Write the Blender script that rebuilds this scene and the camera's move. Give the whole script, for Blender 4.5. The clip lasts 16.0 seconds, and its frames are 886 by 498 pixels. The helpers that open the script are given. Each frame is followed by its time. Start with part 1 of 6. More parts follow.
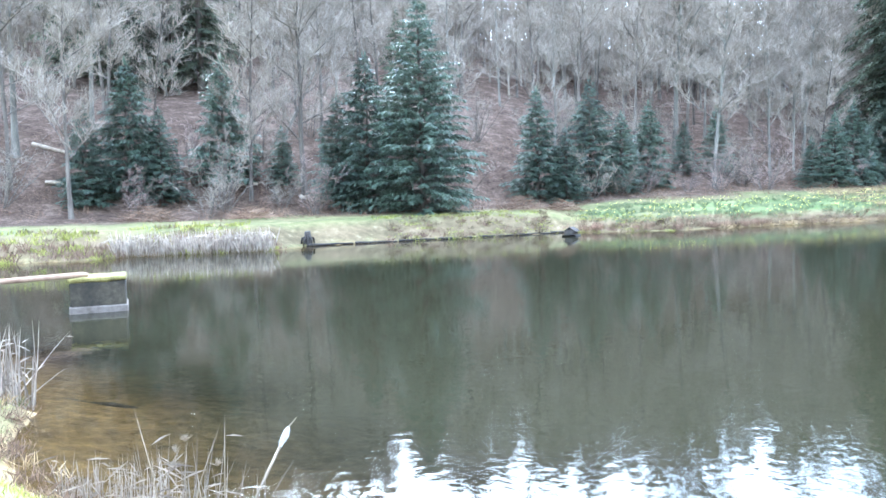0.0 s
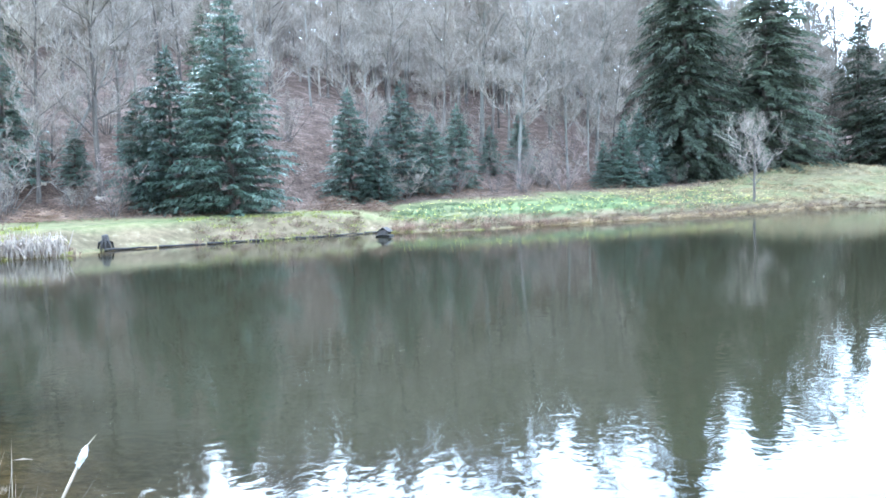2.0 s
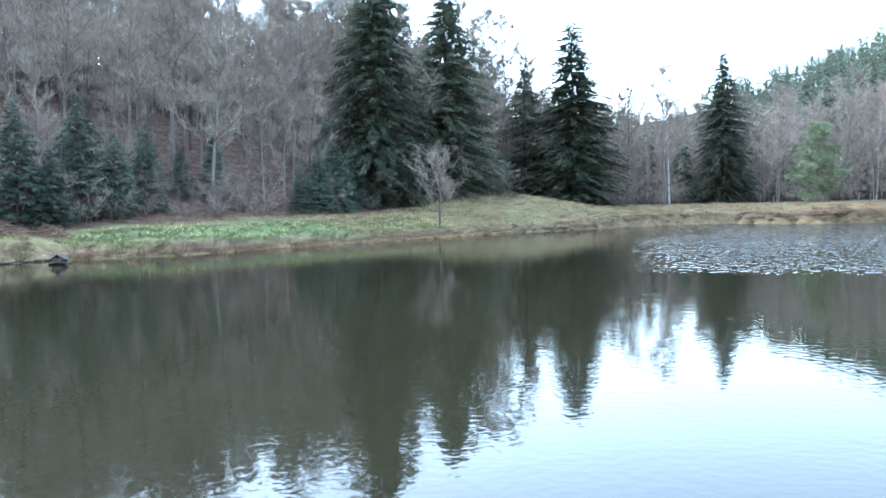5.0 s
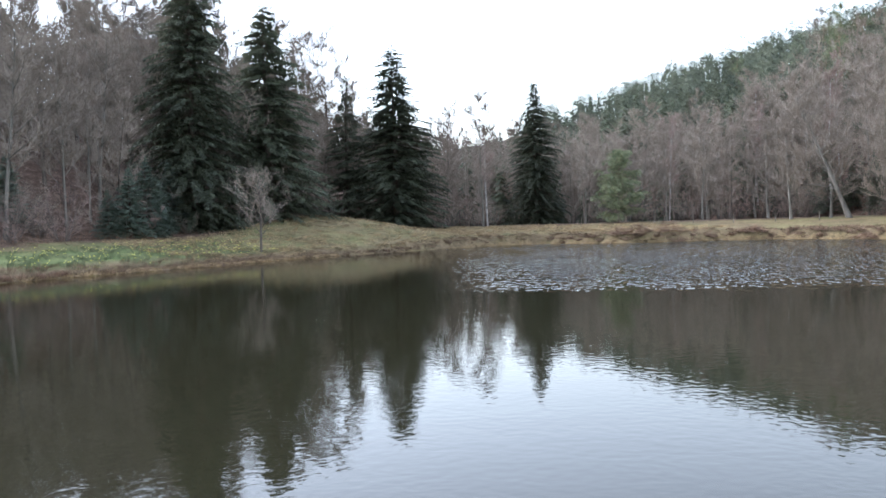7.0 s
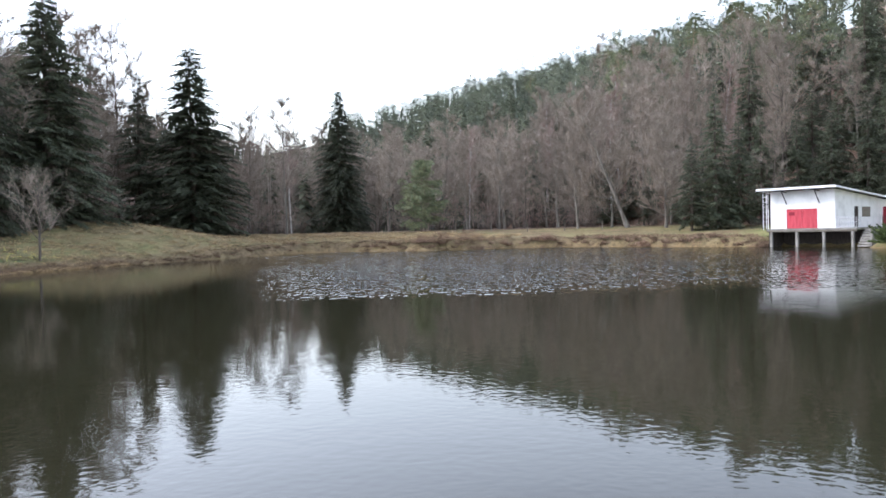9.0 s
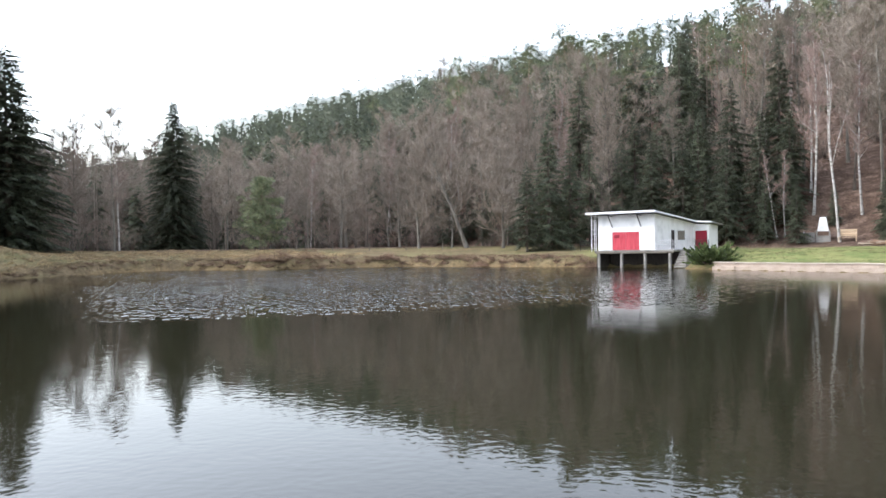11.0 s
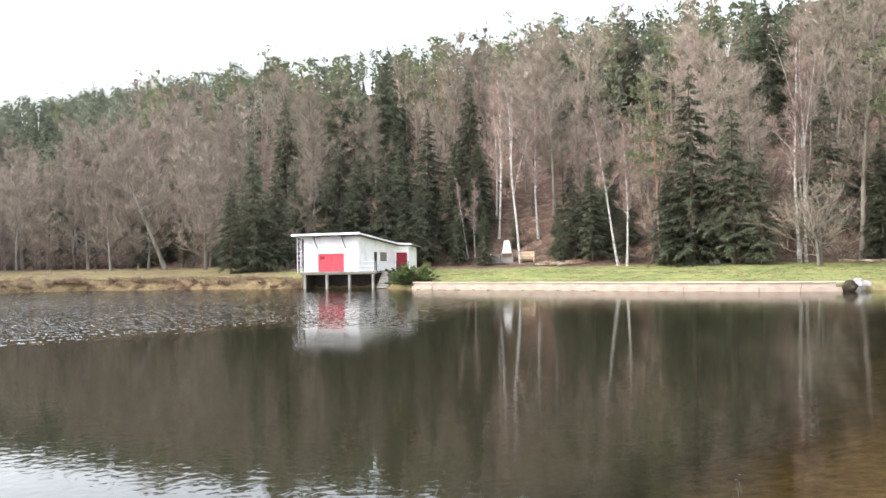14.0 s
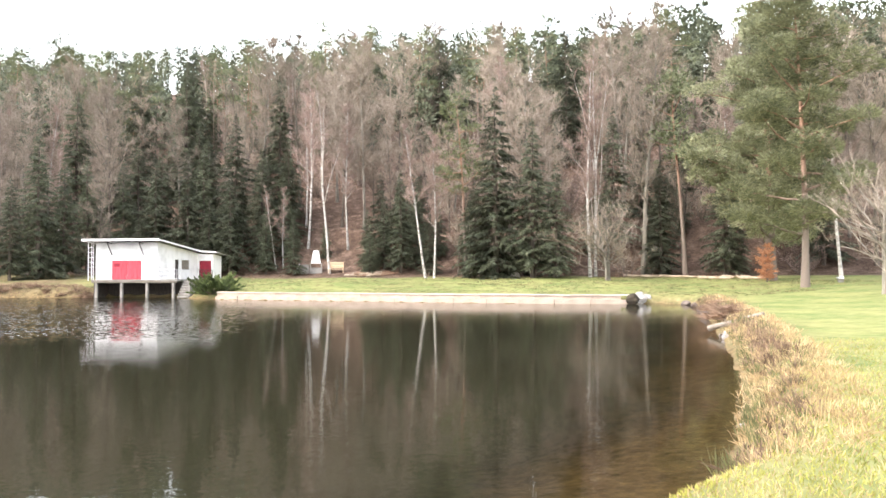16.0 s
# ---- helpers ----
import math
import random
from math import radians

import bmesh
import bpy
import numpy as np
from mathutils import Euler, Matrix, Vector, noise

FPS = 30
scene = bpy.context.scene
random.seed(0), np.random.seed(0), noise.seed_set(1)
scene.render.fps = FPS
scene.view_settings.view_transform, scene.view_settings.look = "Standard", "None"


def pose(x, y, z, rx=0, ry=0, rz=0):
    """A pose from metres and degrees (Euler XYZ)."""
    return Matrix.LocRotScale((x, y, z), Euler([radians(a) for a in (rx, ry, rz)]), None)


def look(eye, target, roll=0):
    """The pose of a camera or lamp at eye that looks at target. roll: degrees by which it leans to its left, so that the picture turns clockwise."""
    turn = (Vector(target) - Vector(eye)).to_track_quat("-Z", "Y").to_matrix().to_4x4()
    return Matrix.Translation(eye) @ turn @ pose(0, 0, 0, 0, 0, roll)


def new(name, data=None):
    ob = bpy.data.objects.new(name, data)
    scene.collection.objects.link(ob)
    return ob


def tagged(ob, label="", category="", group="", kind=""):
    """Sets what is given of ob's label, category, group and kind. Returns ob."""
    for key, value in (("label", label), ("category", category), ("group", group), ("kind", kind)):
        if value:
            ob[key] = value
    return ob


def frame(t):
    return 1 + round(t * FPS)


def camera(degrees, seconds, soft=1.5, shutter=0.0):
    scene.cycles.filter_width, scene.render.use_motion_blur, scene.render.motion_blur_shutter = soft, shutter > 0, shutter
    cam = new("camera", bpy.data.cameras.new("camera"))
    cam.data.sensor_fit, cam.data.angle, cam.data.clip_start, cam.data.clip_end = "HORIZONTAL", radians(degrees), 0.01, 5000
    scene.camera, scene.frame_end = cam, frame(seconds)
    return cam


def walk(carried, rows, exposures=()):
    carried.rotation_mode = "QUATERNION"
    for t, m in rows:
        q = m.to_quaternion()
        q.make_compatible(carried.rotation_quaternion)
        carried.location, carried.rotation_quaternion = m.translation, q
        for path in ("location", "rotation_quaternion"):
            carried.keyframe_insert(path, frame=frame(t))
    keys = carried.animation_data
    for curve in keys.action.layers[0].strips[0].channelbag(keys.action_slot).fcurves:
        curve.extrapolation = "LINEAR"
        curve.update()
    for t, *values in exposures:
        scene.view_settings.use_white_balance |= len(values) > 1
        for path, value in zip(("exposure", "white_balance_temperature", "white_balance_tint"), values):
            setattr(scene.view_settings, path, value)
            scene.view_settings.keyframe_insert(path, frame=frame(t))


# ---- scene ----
cam = camera(58.06, 16.0, soft=1.6)

# ---- camera ----
def lerp_rows(rows):
    return [(t, pose(x, y, z, 90 + p, r, a)) for t, x, y, z, a, p, r in rows]


EYE = 2.35
PATH = [
    (0.0, 0, 0, EYE, 0.02, -3.71, 1.67),
    (0.5, 0, 0, EYE, -3.11, -3.69, 1.60),
    (1.0, 0, 0, EYE, -6.57, -3.69, 1.53),
    (1.5, 0, 0, EYE, -9.84, -3.87, 1.51),
    (2.0, 0, 0, EYE, -13.32, -4.06, 1.76),
    (2.5, 0, 0, EYE, -16.53, -4.02, 1.54),
    (3.0, 0, 0, EYE, -20.18, -3.82, 1.30),
    (3.5, 0, 0, EYE, -23.68, -3.56, 1.64),
    (4.0, 0, 0, EYE, -27.80, -3.38, 1.60),
    (4.2, 0, 0, EYE, -29.48, -3.34, 1.35),
    (6.3, 0, 0, EYE, -42.10, -1.65, 1.80),
    (6.5, 0, 0, EYE, -43.51, -1.56, 1.75),
    (7.0, 0, 0, EYE, -47.42, -1.46, 1.60),
    (7.5, 0, 0, EYE, -50.90, -1.45, 1.62),
    (8.0, 0, 0, EYE, -54.52, -1.52, 1.41),
    (8.5, 0, 0, EYE, -57.87, -1.44, 1.35),
    (9.0, 0, 0, EYE, -61.38, -1.25, 1.35),
    (9.2, 0, 0, EYE, -62.68, -1.16, 1.35),
    (11.3, 0, 0, EYE, -74.44, 0.16, 0.74),
    (11.5, 0, 0, EYE, -75.68, 0.32, 0.71),
    (12.0, 0, 0, EYE, -78.92, 0.54, 0.80),
    (12.5, 0, 0, EYE, -82.24, 0.68, 0.89),
    (13.0, 0, 0, EYE, -86.04, 0.79, 1.01),
    (13.5, 0, 0, EYE, -89.68, 0.93, 1.06),
    (14.0, 0, 0, EYE, -93.57, 1.12, 1.02),
    (14.5, 0, 0, EYE, -97.14, 1.30, 0.78),
    (15.0, 0, 0, EYE, -100.92, 1.50, 0.64),
    (15.5, 0, 0, EYE, -104.14, 1.65, 0.48),
    (16.0, 0, 0, EYE, -107.20, 1.75, 0.17),
]
EXPOSURES = [(0, 0.36, 4950, 7), (2, 0.31, 4850, 6), (4.2, -0.16, 4750, 3), (6.3, -1.22, 5450, 12), (9.2, -1.50, 5850, 17), (12.5, -1.33, 6250, 14), (14, -1.03, 6450, 16), (16, -0.76, 6650, 17)]

walk(cam, lerp_rows(PATH), EXPOSURES)

# ---- world and sun ----
SUN_AZ, SUN_EL = -12.0, 38.0          # clockwise from +y, and above the horizon
world = bpy.data.worlds.new("world")
scene.world = world
world.use_nodes = True
wn, wl = world.node_tree.nodes, world.node_tree.links
sky = wn.new("ShaderNodeTexSky")
sky.sky_type = "NISHITA"
sky.sun_disc = False
sky.sun_elevation, sky.sun_rotation = radians(SUN_EL), radians(SUN_AZ)
sky.air_density, sky.dust_density, sky.ozone_density = 1.6, 1.5, 1.0
haze = wn.new("ShaderNodeHueSaturation")     # thin high cloud takes most of the blue out
haze.inputs["Saturation"].default_value = 0.42
haze.inputs["Value"].default_value = 11.0
wl.new(sky.outputs[0], haze.inputs["Color"])
bg = wn["Background"]
bg.inputs["Strength"].default_value = 0.15
wl.new(haze.outputs[0], bg.inputs["Color"])
sun = new("sun", bpy.data.lights.new("sun", "SUN"))
sun.data.energy, sun.data.angle, sun.data.color = 4.6, radians(0.6), (1.0, 0.94, 0.84)
sa, se = radians(SUN_AZ), radians(SUN_EL)
sun.matrix_world = look((0, 0, 60), (-math.sin(sa) * math.cos(se), -math.cos(sa) * math.cos(se), 60 - math.sin(se)))


# ---- materials ----
def material(name, colours, scale=2.0, rough=0.85, bump=0.25, bump_scale=30.0, rand=0.12, island=0.0, through_light=0.0,
             metal=0.0, spec=0.3, stretch=(1, 1, 1), fine=0.35):
    """Two scales of noise between the colours, a fine bump, and a drift from object to object."""
    m = bpy.data.materials.new(name)
    m.use_nodes = True
    n, l = m.node_tree.nodes, m.node_tree.links
    out, b = n["Material Output"], n["Principled BSDF"]
    co = n.new("ShaderNodeTexCoord")
    mp = n.new("ShaderNodeMapping")
    mp.inputs["Scale"].default_value = stretch
    l.new(co.outputs["Object"], mp.inputs["Vector"])
    n1, n2 = n.new("ShaderNodeTexNoise"), n.new("ShaderNodeTexNoise")
    n1.inputs["Scale"].default_value, n1.inputs["Detail"].default_value = scale, 4
    n2.inputs["Scale"].default_value, n2.inputs["Detail"].default_value = bump_scale, 5
    l.new(mp.outputs[0], n1.inputs["Vector"])
    l.new(mp.outputs[0], n2.inputs["Vector"])
    mix = n.new("ShaderNodeMix")
    mix.inputs[0].default_value = fine
    l.new(n1.outputs["Fac"], mix.inputs[2])
    l.new(n2.outputs["Fac"], mix.inputs[3])
    ramp = n.new("ShaderNodeValToRGB")
    els = ramp.color_ramp.elements
    els[0].position, els[1].position = 0.34, 0.66
    for k in range(len(colours) - 2):
        els.new(0.34 + 0.32 * (k + 1) / (len(colours) - 1))
    for e, c in zip(els, colours):
        e.color = (*c, 1)
    l.new(mix.outputs[0], ramp.inputs[0])
    hsv = n.new("ShaderNodeHueSaturation")
    l.new(ramp.outputs[0], hsv.inputs["Color"])
    info = n.new("ShaderNodeObjectInfo")
    mr = n.new("ShaderNodeMapRange")
    mr.inputs["To Min"].default_value, mr.inputs["To Max"].default_value = 1 - rand, 1 + rand
    l.new(info.outputs["Random"], mr.inputs["Value"])
    last = mr.outputs[0]
    if island:
        geo = n.new("ShaderNodeNewGeometry")
        mi = n.new("ShaderNodeMapRange")
        mi.inputs["To Min"].default_value, mi.inputs["To Max"].default_value = 1 - island, 1 + island
        l.new(geo.outputs["Random Per Island"], mi.inputs["Value"])
        mu = n.new("ShaderNodeMath")
        mu.operation = "MULTIPLY"
        l.new(last, mu.inputs[0])
        l.new(mi.outputs[0], mu.inputs[1])
        last = mu.outputs[0]
    l.new(last, hsv.inputs["Value"])
    l.new(hsv.outputs[0], b.inputs["Base Color"])
    b.inputs["Roughness"].default_value, b.inputs["Metallic"].default_value = rough, metal
    b.inputs["Specular IOR Level"].default_value = spec
    if bump:
        bp = n.new("ShaderNodeBump")
        bp.inputs["Strength"].default_value, bp.inputs["Distance"].default_value = bump, 0.02
        l.new(n2.outputs["Fac"], bp.inputs["Height"])
        l.new(bp.outputs[0], b.inputs["Normal"])
    if through_light:
        tr = n.new("ShaderNodeBsdfTranslucent")
        l.new(hsv.outputs[0], tr.inputs["Color"])
        ms = n.new("ShaderNodeMixShader")
        ms.inputs[0].default_value = through_light
        l.new(b.outputs[0], ms.inputs[1])
        l.new(tr.outputs[0], ms.inputs[2])
        l.new(ms.outputs[0], out.inputs["Surface"])
    return m


M_BARK = material("bark", [(0.045, 0.036, 0.028), (0.11, 0.09, 0.072), (0.17, 0.145, 0.115)], 1.2, 0.9, 0.5, 18, 0.25, stretch=(3, 3, 0.5))
M_BEECH = material("beech_bark", [(0.09, 0.078, 0.064), (0.17, 0.153, 0.124), (0.25, 0.23, 0.19)], 1.0, 0.85, 0.3, 14, 0.2, stretch=(2, 2, 0.5))
M_BIRCH = material("birch_bark", [(0.08, 0.07, 0.06), (0.40, 0.375, 0.335), (0.54, 0.515, 0.47)], 2.2, 0.75, 0.3, 9, 0.12, stretch=(0.7, 0.7, 2.5))
def two_tone_bark():
    """Scots pine: grey-brown plates at the foot, bare orange bark higher up the stem."""
    m = material("scots_pine_bark", [(0.16, 0.095, 0.065), (0.25, 0.15, 0.10), (0.33, 0.21, 0.145)], 1.0, 0.9, 0.5, 12, 0.12, stretch=(2, 2, 0.6))
    n, l = m.node_tree.nodes, m.node_tree.links
    b = n["Principled BSDF"]
    high = b.inputs["Base Color"].links[0].from_socket
    co, sep, rise, mx = n.new("ShaderNodeTexCoord"), n.new("ShaderNodeSeparateXYZ"), n.new("ShaderNodeMapRange"), n.new("ShaderNodeMix")
    l.new(co.outputs["Object"], sep.inputs[0])
    rise.inputs["From Min"].default_value, rise.inputs["From Max"].default_value = 5.0, 11.0
    l.new(sep.outputs["Z"], rise.inputs["Value"])
    mx.data_type = "RGBA"
    mx.inputs[6].default_value = (0.17, 0.135, 0.11, 1)
    l.new(rise.outputs[0], mx.inputs[0])
    l.new(high, mx.inputs[7])
    l.new(mx.outputs[2], b.inputs["Base Color"])
    return m


M_PINEBARK = two_tone_bark()
M_TWIG = material("twig", [(0.145, 0.117, 0.090), (0.246, 0.204, 0.160), (0.350, 0.300, 0.242)], 0.6, 0.9, 0, 8, 0.2, island=0.3)
M_TWIGRED = material("birch_twig", [(0.16, 0.112, 0.092), (0.275, 0.20, 0.167), (0.36, 0.275, 0.23)], 0.6, 0.9, 0, 8, 0.2, island=0.3)
M_SPRUCE = material("spruce_needles", [(0.050, 0.060, 0.038), (0.092, 0.105, 0.064), (0.150, 0.165, 0.105)], 0.5, 0.6, 0, 6, 0.25, island=0.45, through_light=0.45, spec=0.4)
M_FIR = material("fir_needles", [(0.042, 0.062, 0.042), (0.082, 0.112, 0.074), (0.150, 0.180, 0.128)], 0.9, 0.42, 0, 6, 0.2, island=0.5, through_light=0.36, spec=0.7)
M_PINE = material("pine_needles", [(0.068, 0.084, 0.042), (0.138, 0.158, 0.080), (0.235, 0.25, 0.138)], 0.8, 0.7, 0, 6, 0.18, island=0.4, through_light=0.2)
M_OLDPINE = material("old_pine_needles", [(0.11, 0.118, 0.066), (0.215, 0.226, 0.125), (0.34, 0.34, 0.205)], 0.8, 0.65, 0, 6, 0.12, island=0.4, through_light=0.3)
M_FARPINE = material("ridge_pine_needles", [(0.040, 0.052, 0.033), (0.070, 0.083, 0.050), (0.115, 0.126, 0.077)], 0.05, 0.8, 0, 6, 0.0, island=0.4, through_light=0.1)
M_COPPER = material("beech_leaves", [(0.36, 0.155, 0.075), (0.50, 0.245, 0.13), (0.60, 0.33, 0.19)], 2, 0.8, 0, 6, 0.1, island=0.3, through_light=0.3)
M_JUNIPER = material("juniper_needles", [(0.04, 0.062, 0.02), (0.085, 0.115, 0.036), (0.15, 0.18, 0.06)], 2, 0.75, 0, 6, 0.1, island=0.4, through_light=0.15)
M_REED = material("dry_reed", [(0.16, 0.12, 0.075), (0.27, 0.21, 0.14), (0.37, 0.30, 0.215)], 3, 0.8, 0, 8, 0.15, island=0.3, through_light=0.2)
M_BLEACHED = material("bleached_reed", [(0.17, 0.13, 0.098), (0.29, 0.235, 0.18), (0.42, 0.355, 0.285)], 3, 0.8, 0, 8, 0.15, island=0.35, through_light=0.25)
M_STRAW = material("dry_grass", [(0.22, 0.150, 0.072), (0.38, 0.275, 0.145), (0.52, 0.405, 0.24)], 1.2, 0.85, 0, 6, 0.1, island=0.35, through_light=0.2)
M_BANK = material("bank_grass_blades", [(0.062, 0.044, 0.023), (0.145, 0.107, 0.059), (0.30, 0.23, 0.145)], 0.5, 0.85, 0, 6, 0.1, island=0.45, through_light=0.15)
M_TUSSOCK = material("tussock_blades", [(0.07, 0.043, 0.026), (0.17, 0.112, 0.072), (0.31, 0.225, 0.155)], 0.9, 0.85, 0, 6, 0.1, island=0.5, through_light=0.15)
M_GRASS = material("grass_blades", [(0.14, 0.15, 0.03), (0.26, 0.255, 0.055), (0.40, 0.36, 0.12)], 0.9, 0.75, 0, 6, 0.1, island=0.4, through_light=0.2)
M_RUSH = material("rush_blades", [(0.065, 0.075, 0.03), (0.14, 0.145, 0.058), (0.29, 0.255, 0.125)], 1.2, 0.7, 0, 6, 0.1, island=0.4, through_light=0.2)
M_DAFF = material("daffodil_leaves", [(0.068, 0.086, 0.040), (0.115, 0.138, 0.068), (0.185, 0.205, 0.108)], 1, 0.6, 0, 6, 0.1, island=0.3, through_light=0.3)
M_YELLOW = material("daffodil_petals", [(0.75, 0.68, 0.12), (0.85, 0.8, 0.25)], 3, 0.6, 0, 6, 0.1, island=0.2, through_light=0.3)
M_BRAMBLE = material("bramble_stems", [(0.13, 0.075, 0.05), (0.22, 0.14, 0.09), (0.30, 0.21, 0.14)], 1, 0.9, 0, 6, 0.2, island=0.4)
M_WHITE = material("white_render", [(0.66, 0.65, 0.62), (0.80, 0.79, 0.76), (0.83, 0.82, 0.80)], 0.9, 0.9, 0.25, 25, 0.0, fine=0.2)
M_FASCIA = material("white_paint", [(0.74, 0.74, 0.74), (0.84, 0.84, 0.84)], 1.5, 0.5, 0.1, 20, 0.0)
M_RED = material("red_paint", [(0.40, 0.045, 0.06), (0.52, 0.065, 0.085), (0.57, 0.09, 0.11)], 1.4, 0.55, 0.15, 30, 0.04, stretch=(4, 4, 0.6))
M_DARKRED = material("dark_red_paint", [(0.22, 0.015, 0.03), (0.32, 0.025, 0.04)], 1.4, 0.6, 0.15, 30, 0.04)
M_CONC = material("concrete", [(0.14, 0.13, 0.11), (0.25, 0.235, 0.205), (0.34, 0.32, 0.285)], 1.1, 0.9, 0.4, 14, 0.08)
M_MOSSY = material("mossy_concrete", [(0.018, 0.016, 0.012), (0.038, 0.031, 0.021), (0.075, 0.060, 0.038)], 1.8, 0.95, 0.6, 12, 0.05)
M_MOSS = material("yellow_moss", [(0.07, 0.055, 0.022), (0.17, 0.14, 0.04), (0.28, 0.235, 0.085)], 2.5, 0.95, 0.7, 22, 0.05)
M_DARKWOOD = material("dark_wood", [(0.025, 0.02, 0.017), (0.05, 0.042, 0.035), (0.075, 0.06, 0.05)], 2, 0.8, 0.3, 16, 0.1, stretch=(5, 5, 0.8))
M_GREYWOOD = material("grey_wood", [(0.10, 0.085, 0.065), (0.19, 0.165, 0.13), (0.27, 0.24, 0.195)], 1.6, 0.85, 0.4, 16, 0.12, stretch=(0.8, 5, 5))
M_PALEWOOD = material("pale_wood", [(0.40, 0.28, 0.16), (0.56, 0.42, 0.27), (0.64, 0.52, 0.36)], 1.6, 0.75, 0.3, 16, 0.1, stretch=(0.8, 5, 5))
M_ROOF = material("roof_felt", [(0.16, 0.155, 0.15), (0.26, 0.25, 0.24), (0.32, 0.31, 0.30)], 0.8, 0.9, 0.3, 30, 0.0)
M_FOOTING = material("silted_concrete", [(0.07, 0.055, 0.042), (0.13, 0.105, 0.085), (0.18, 0.15, 0.125)], 1.6, 0.95, 0.5, 14, 0.05)
M_METAL = material("painted_steel", [(0.45, 0.45, 0.45), (0.62, 0.62, 0.62)], 3, 0.45, 0.1, 30, 0.0, metal=0.3)
M_STONE = material("wall_stone", [(0.26, 0.20, 0.155), (0.37, 0.30, 0.235), (0.46, 0.385, 0.31)], 0.6, 0.9, 0.5, 14, 0.05)
M_COPING = material("coping_stone", [(0.36, 0.31, 0.245), (0.47, 0.41, 0.335), (0.56, 0.50, 0.42)], 0.6, 0.9, 0.4, 14, 0.04)
M_ROCK = material("field_stone", [(0.20, 0.185, 0.16), (0.34, 0.32, 0.29), (0.48, 0.46, 0.42)], 1.5, 0.9, 0.6, 8, 0.15)
M_DEAD = material("dead_wood", [(0.20, 0.15, 0.10), (0.36, 0.29, 0.21), (0.50, 0.43, 0.33)], 1.4, 0.9, 0.5, 10, 0.2)


# ---- the lie of the land ----
NEAR_SHORE = [(-15, 19), (-10.5, 13.2), (-7, 11), (-4.8, 9), (-4.5, 7.8), (-3.6, 6.5), (-1.6, 5.0), (1.2, 3.3), (4, 0.2), (5.8, -2.6),
              (7.25, -5.0), (8.65, -6.55), (9.9, -7.6), (11.9, -9.25), (14.25, -11.1), (17.4, -13.3), (21.9, -16.4), (27.8, -20.3), (41.3, -29.4), (50, -34.6), (54.2, -34)]
FAR_SHORE = [(54, -31.3), (55.7, -27), (61, -19.7), (68.6, -11.8), (75.6, -3.5), (79.8, 0.3), (82.8, 0.7), (85.6, 0.9), (89.4, 8.4), (89, 11), (90, 13.5), (92.7, 20), (95.8, 27.5),
             (98, 35), (96, 41), (90, 45), (86, 49.5), (86, 55.5), (86, 61), (80, 64), (70, 63), (58, 61), (50, 60), (41.4, 57), (34, 54),
             (28.2, 52), (22.5, 50.3), (17, 48.6), (13.5, 47), (10, 47.8), (7.3, 48.6), (3.8, 46.5), (-2.7, 43.7), (-7.2, 41.8), (-8.2, 39.1),
             (-15, 37.3), (-16, 35.2), (-20, 34.7), (-21, 30)]
SHORE = np.array(NEAR_SHORE + FAR_SHORE, float)


def smooth(a, b, x):
    t = np.clip((x - a) / (b - a), 0, 1)
    return t * t * (3 - 2 * t)


def shore_distance(x, y):
    """Metres from the water's edge, negative over the pond."""
    x, y = np.asarray(x, float), np.asarray(y, float)
    best, inside = np.full(x.shape, 1e9), np.zeros(x.shape, bool)
    for (ax, ay), (bx, by) in zip(SHORE, np.roll(SHORE, -1, 0)):
        dx, dy = bx - ax, by - ay
        t = np.clip(((x - ax) * dx + (y - ay) * dy) / (dx * dx + dy * dy), 0, 1)
        best = np.minimum(best, (x - ax - t * dx) ** 2 + (y - ay - t * dy) ** 2)
        cross = (ay > y) != (by > y)
        with np.errstate(divide="ignore", invalid="ignore"):
            inside ^= cross & (x < (bx - ax) * (y - ay) / (by - ay + 1e-12) + ax)
    return np.where(inside, -1, 1) * np.sqrt(best)


def wobble(x, y, s, k=0.0):
    """Soft unevenness, -1 to 1, about s metres across."""
    a, b = np.asarray(x) / s, np.asarray(y) / s
    return (np.sin(a * 2.1 + 1.3 * np.sin(b * 1.7 + k) + k) + np.sin(b * 2.4 + 1.1 * np.sin(a * 1.9 - k) + 2 * k)
            + 0.5 * np.sin(a * 5.3 + b * 3.1 + k) + 0.5 * np.sin(b * 5.9 - a * 4.3 + k)) / 3.0


def left_way(x, y):
    return -0.423 * x + 0.906 * y


def right_way(x, y):
    return 0.835 * x - 0.55 * y


def lawn_side(x, y):
    """1 on the mown side with the low wall and round the camera, 0 on the rough banks."""
    return np.maximum(smooth(12, -6, y - 0.10 * (x - 20)), 1 - smooth(12, 22, np.hypot(x, y)))


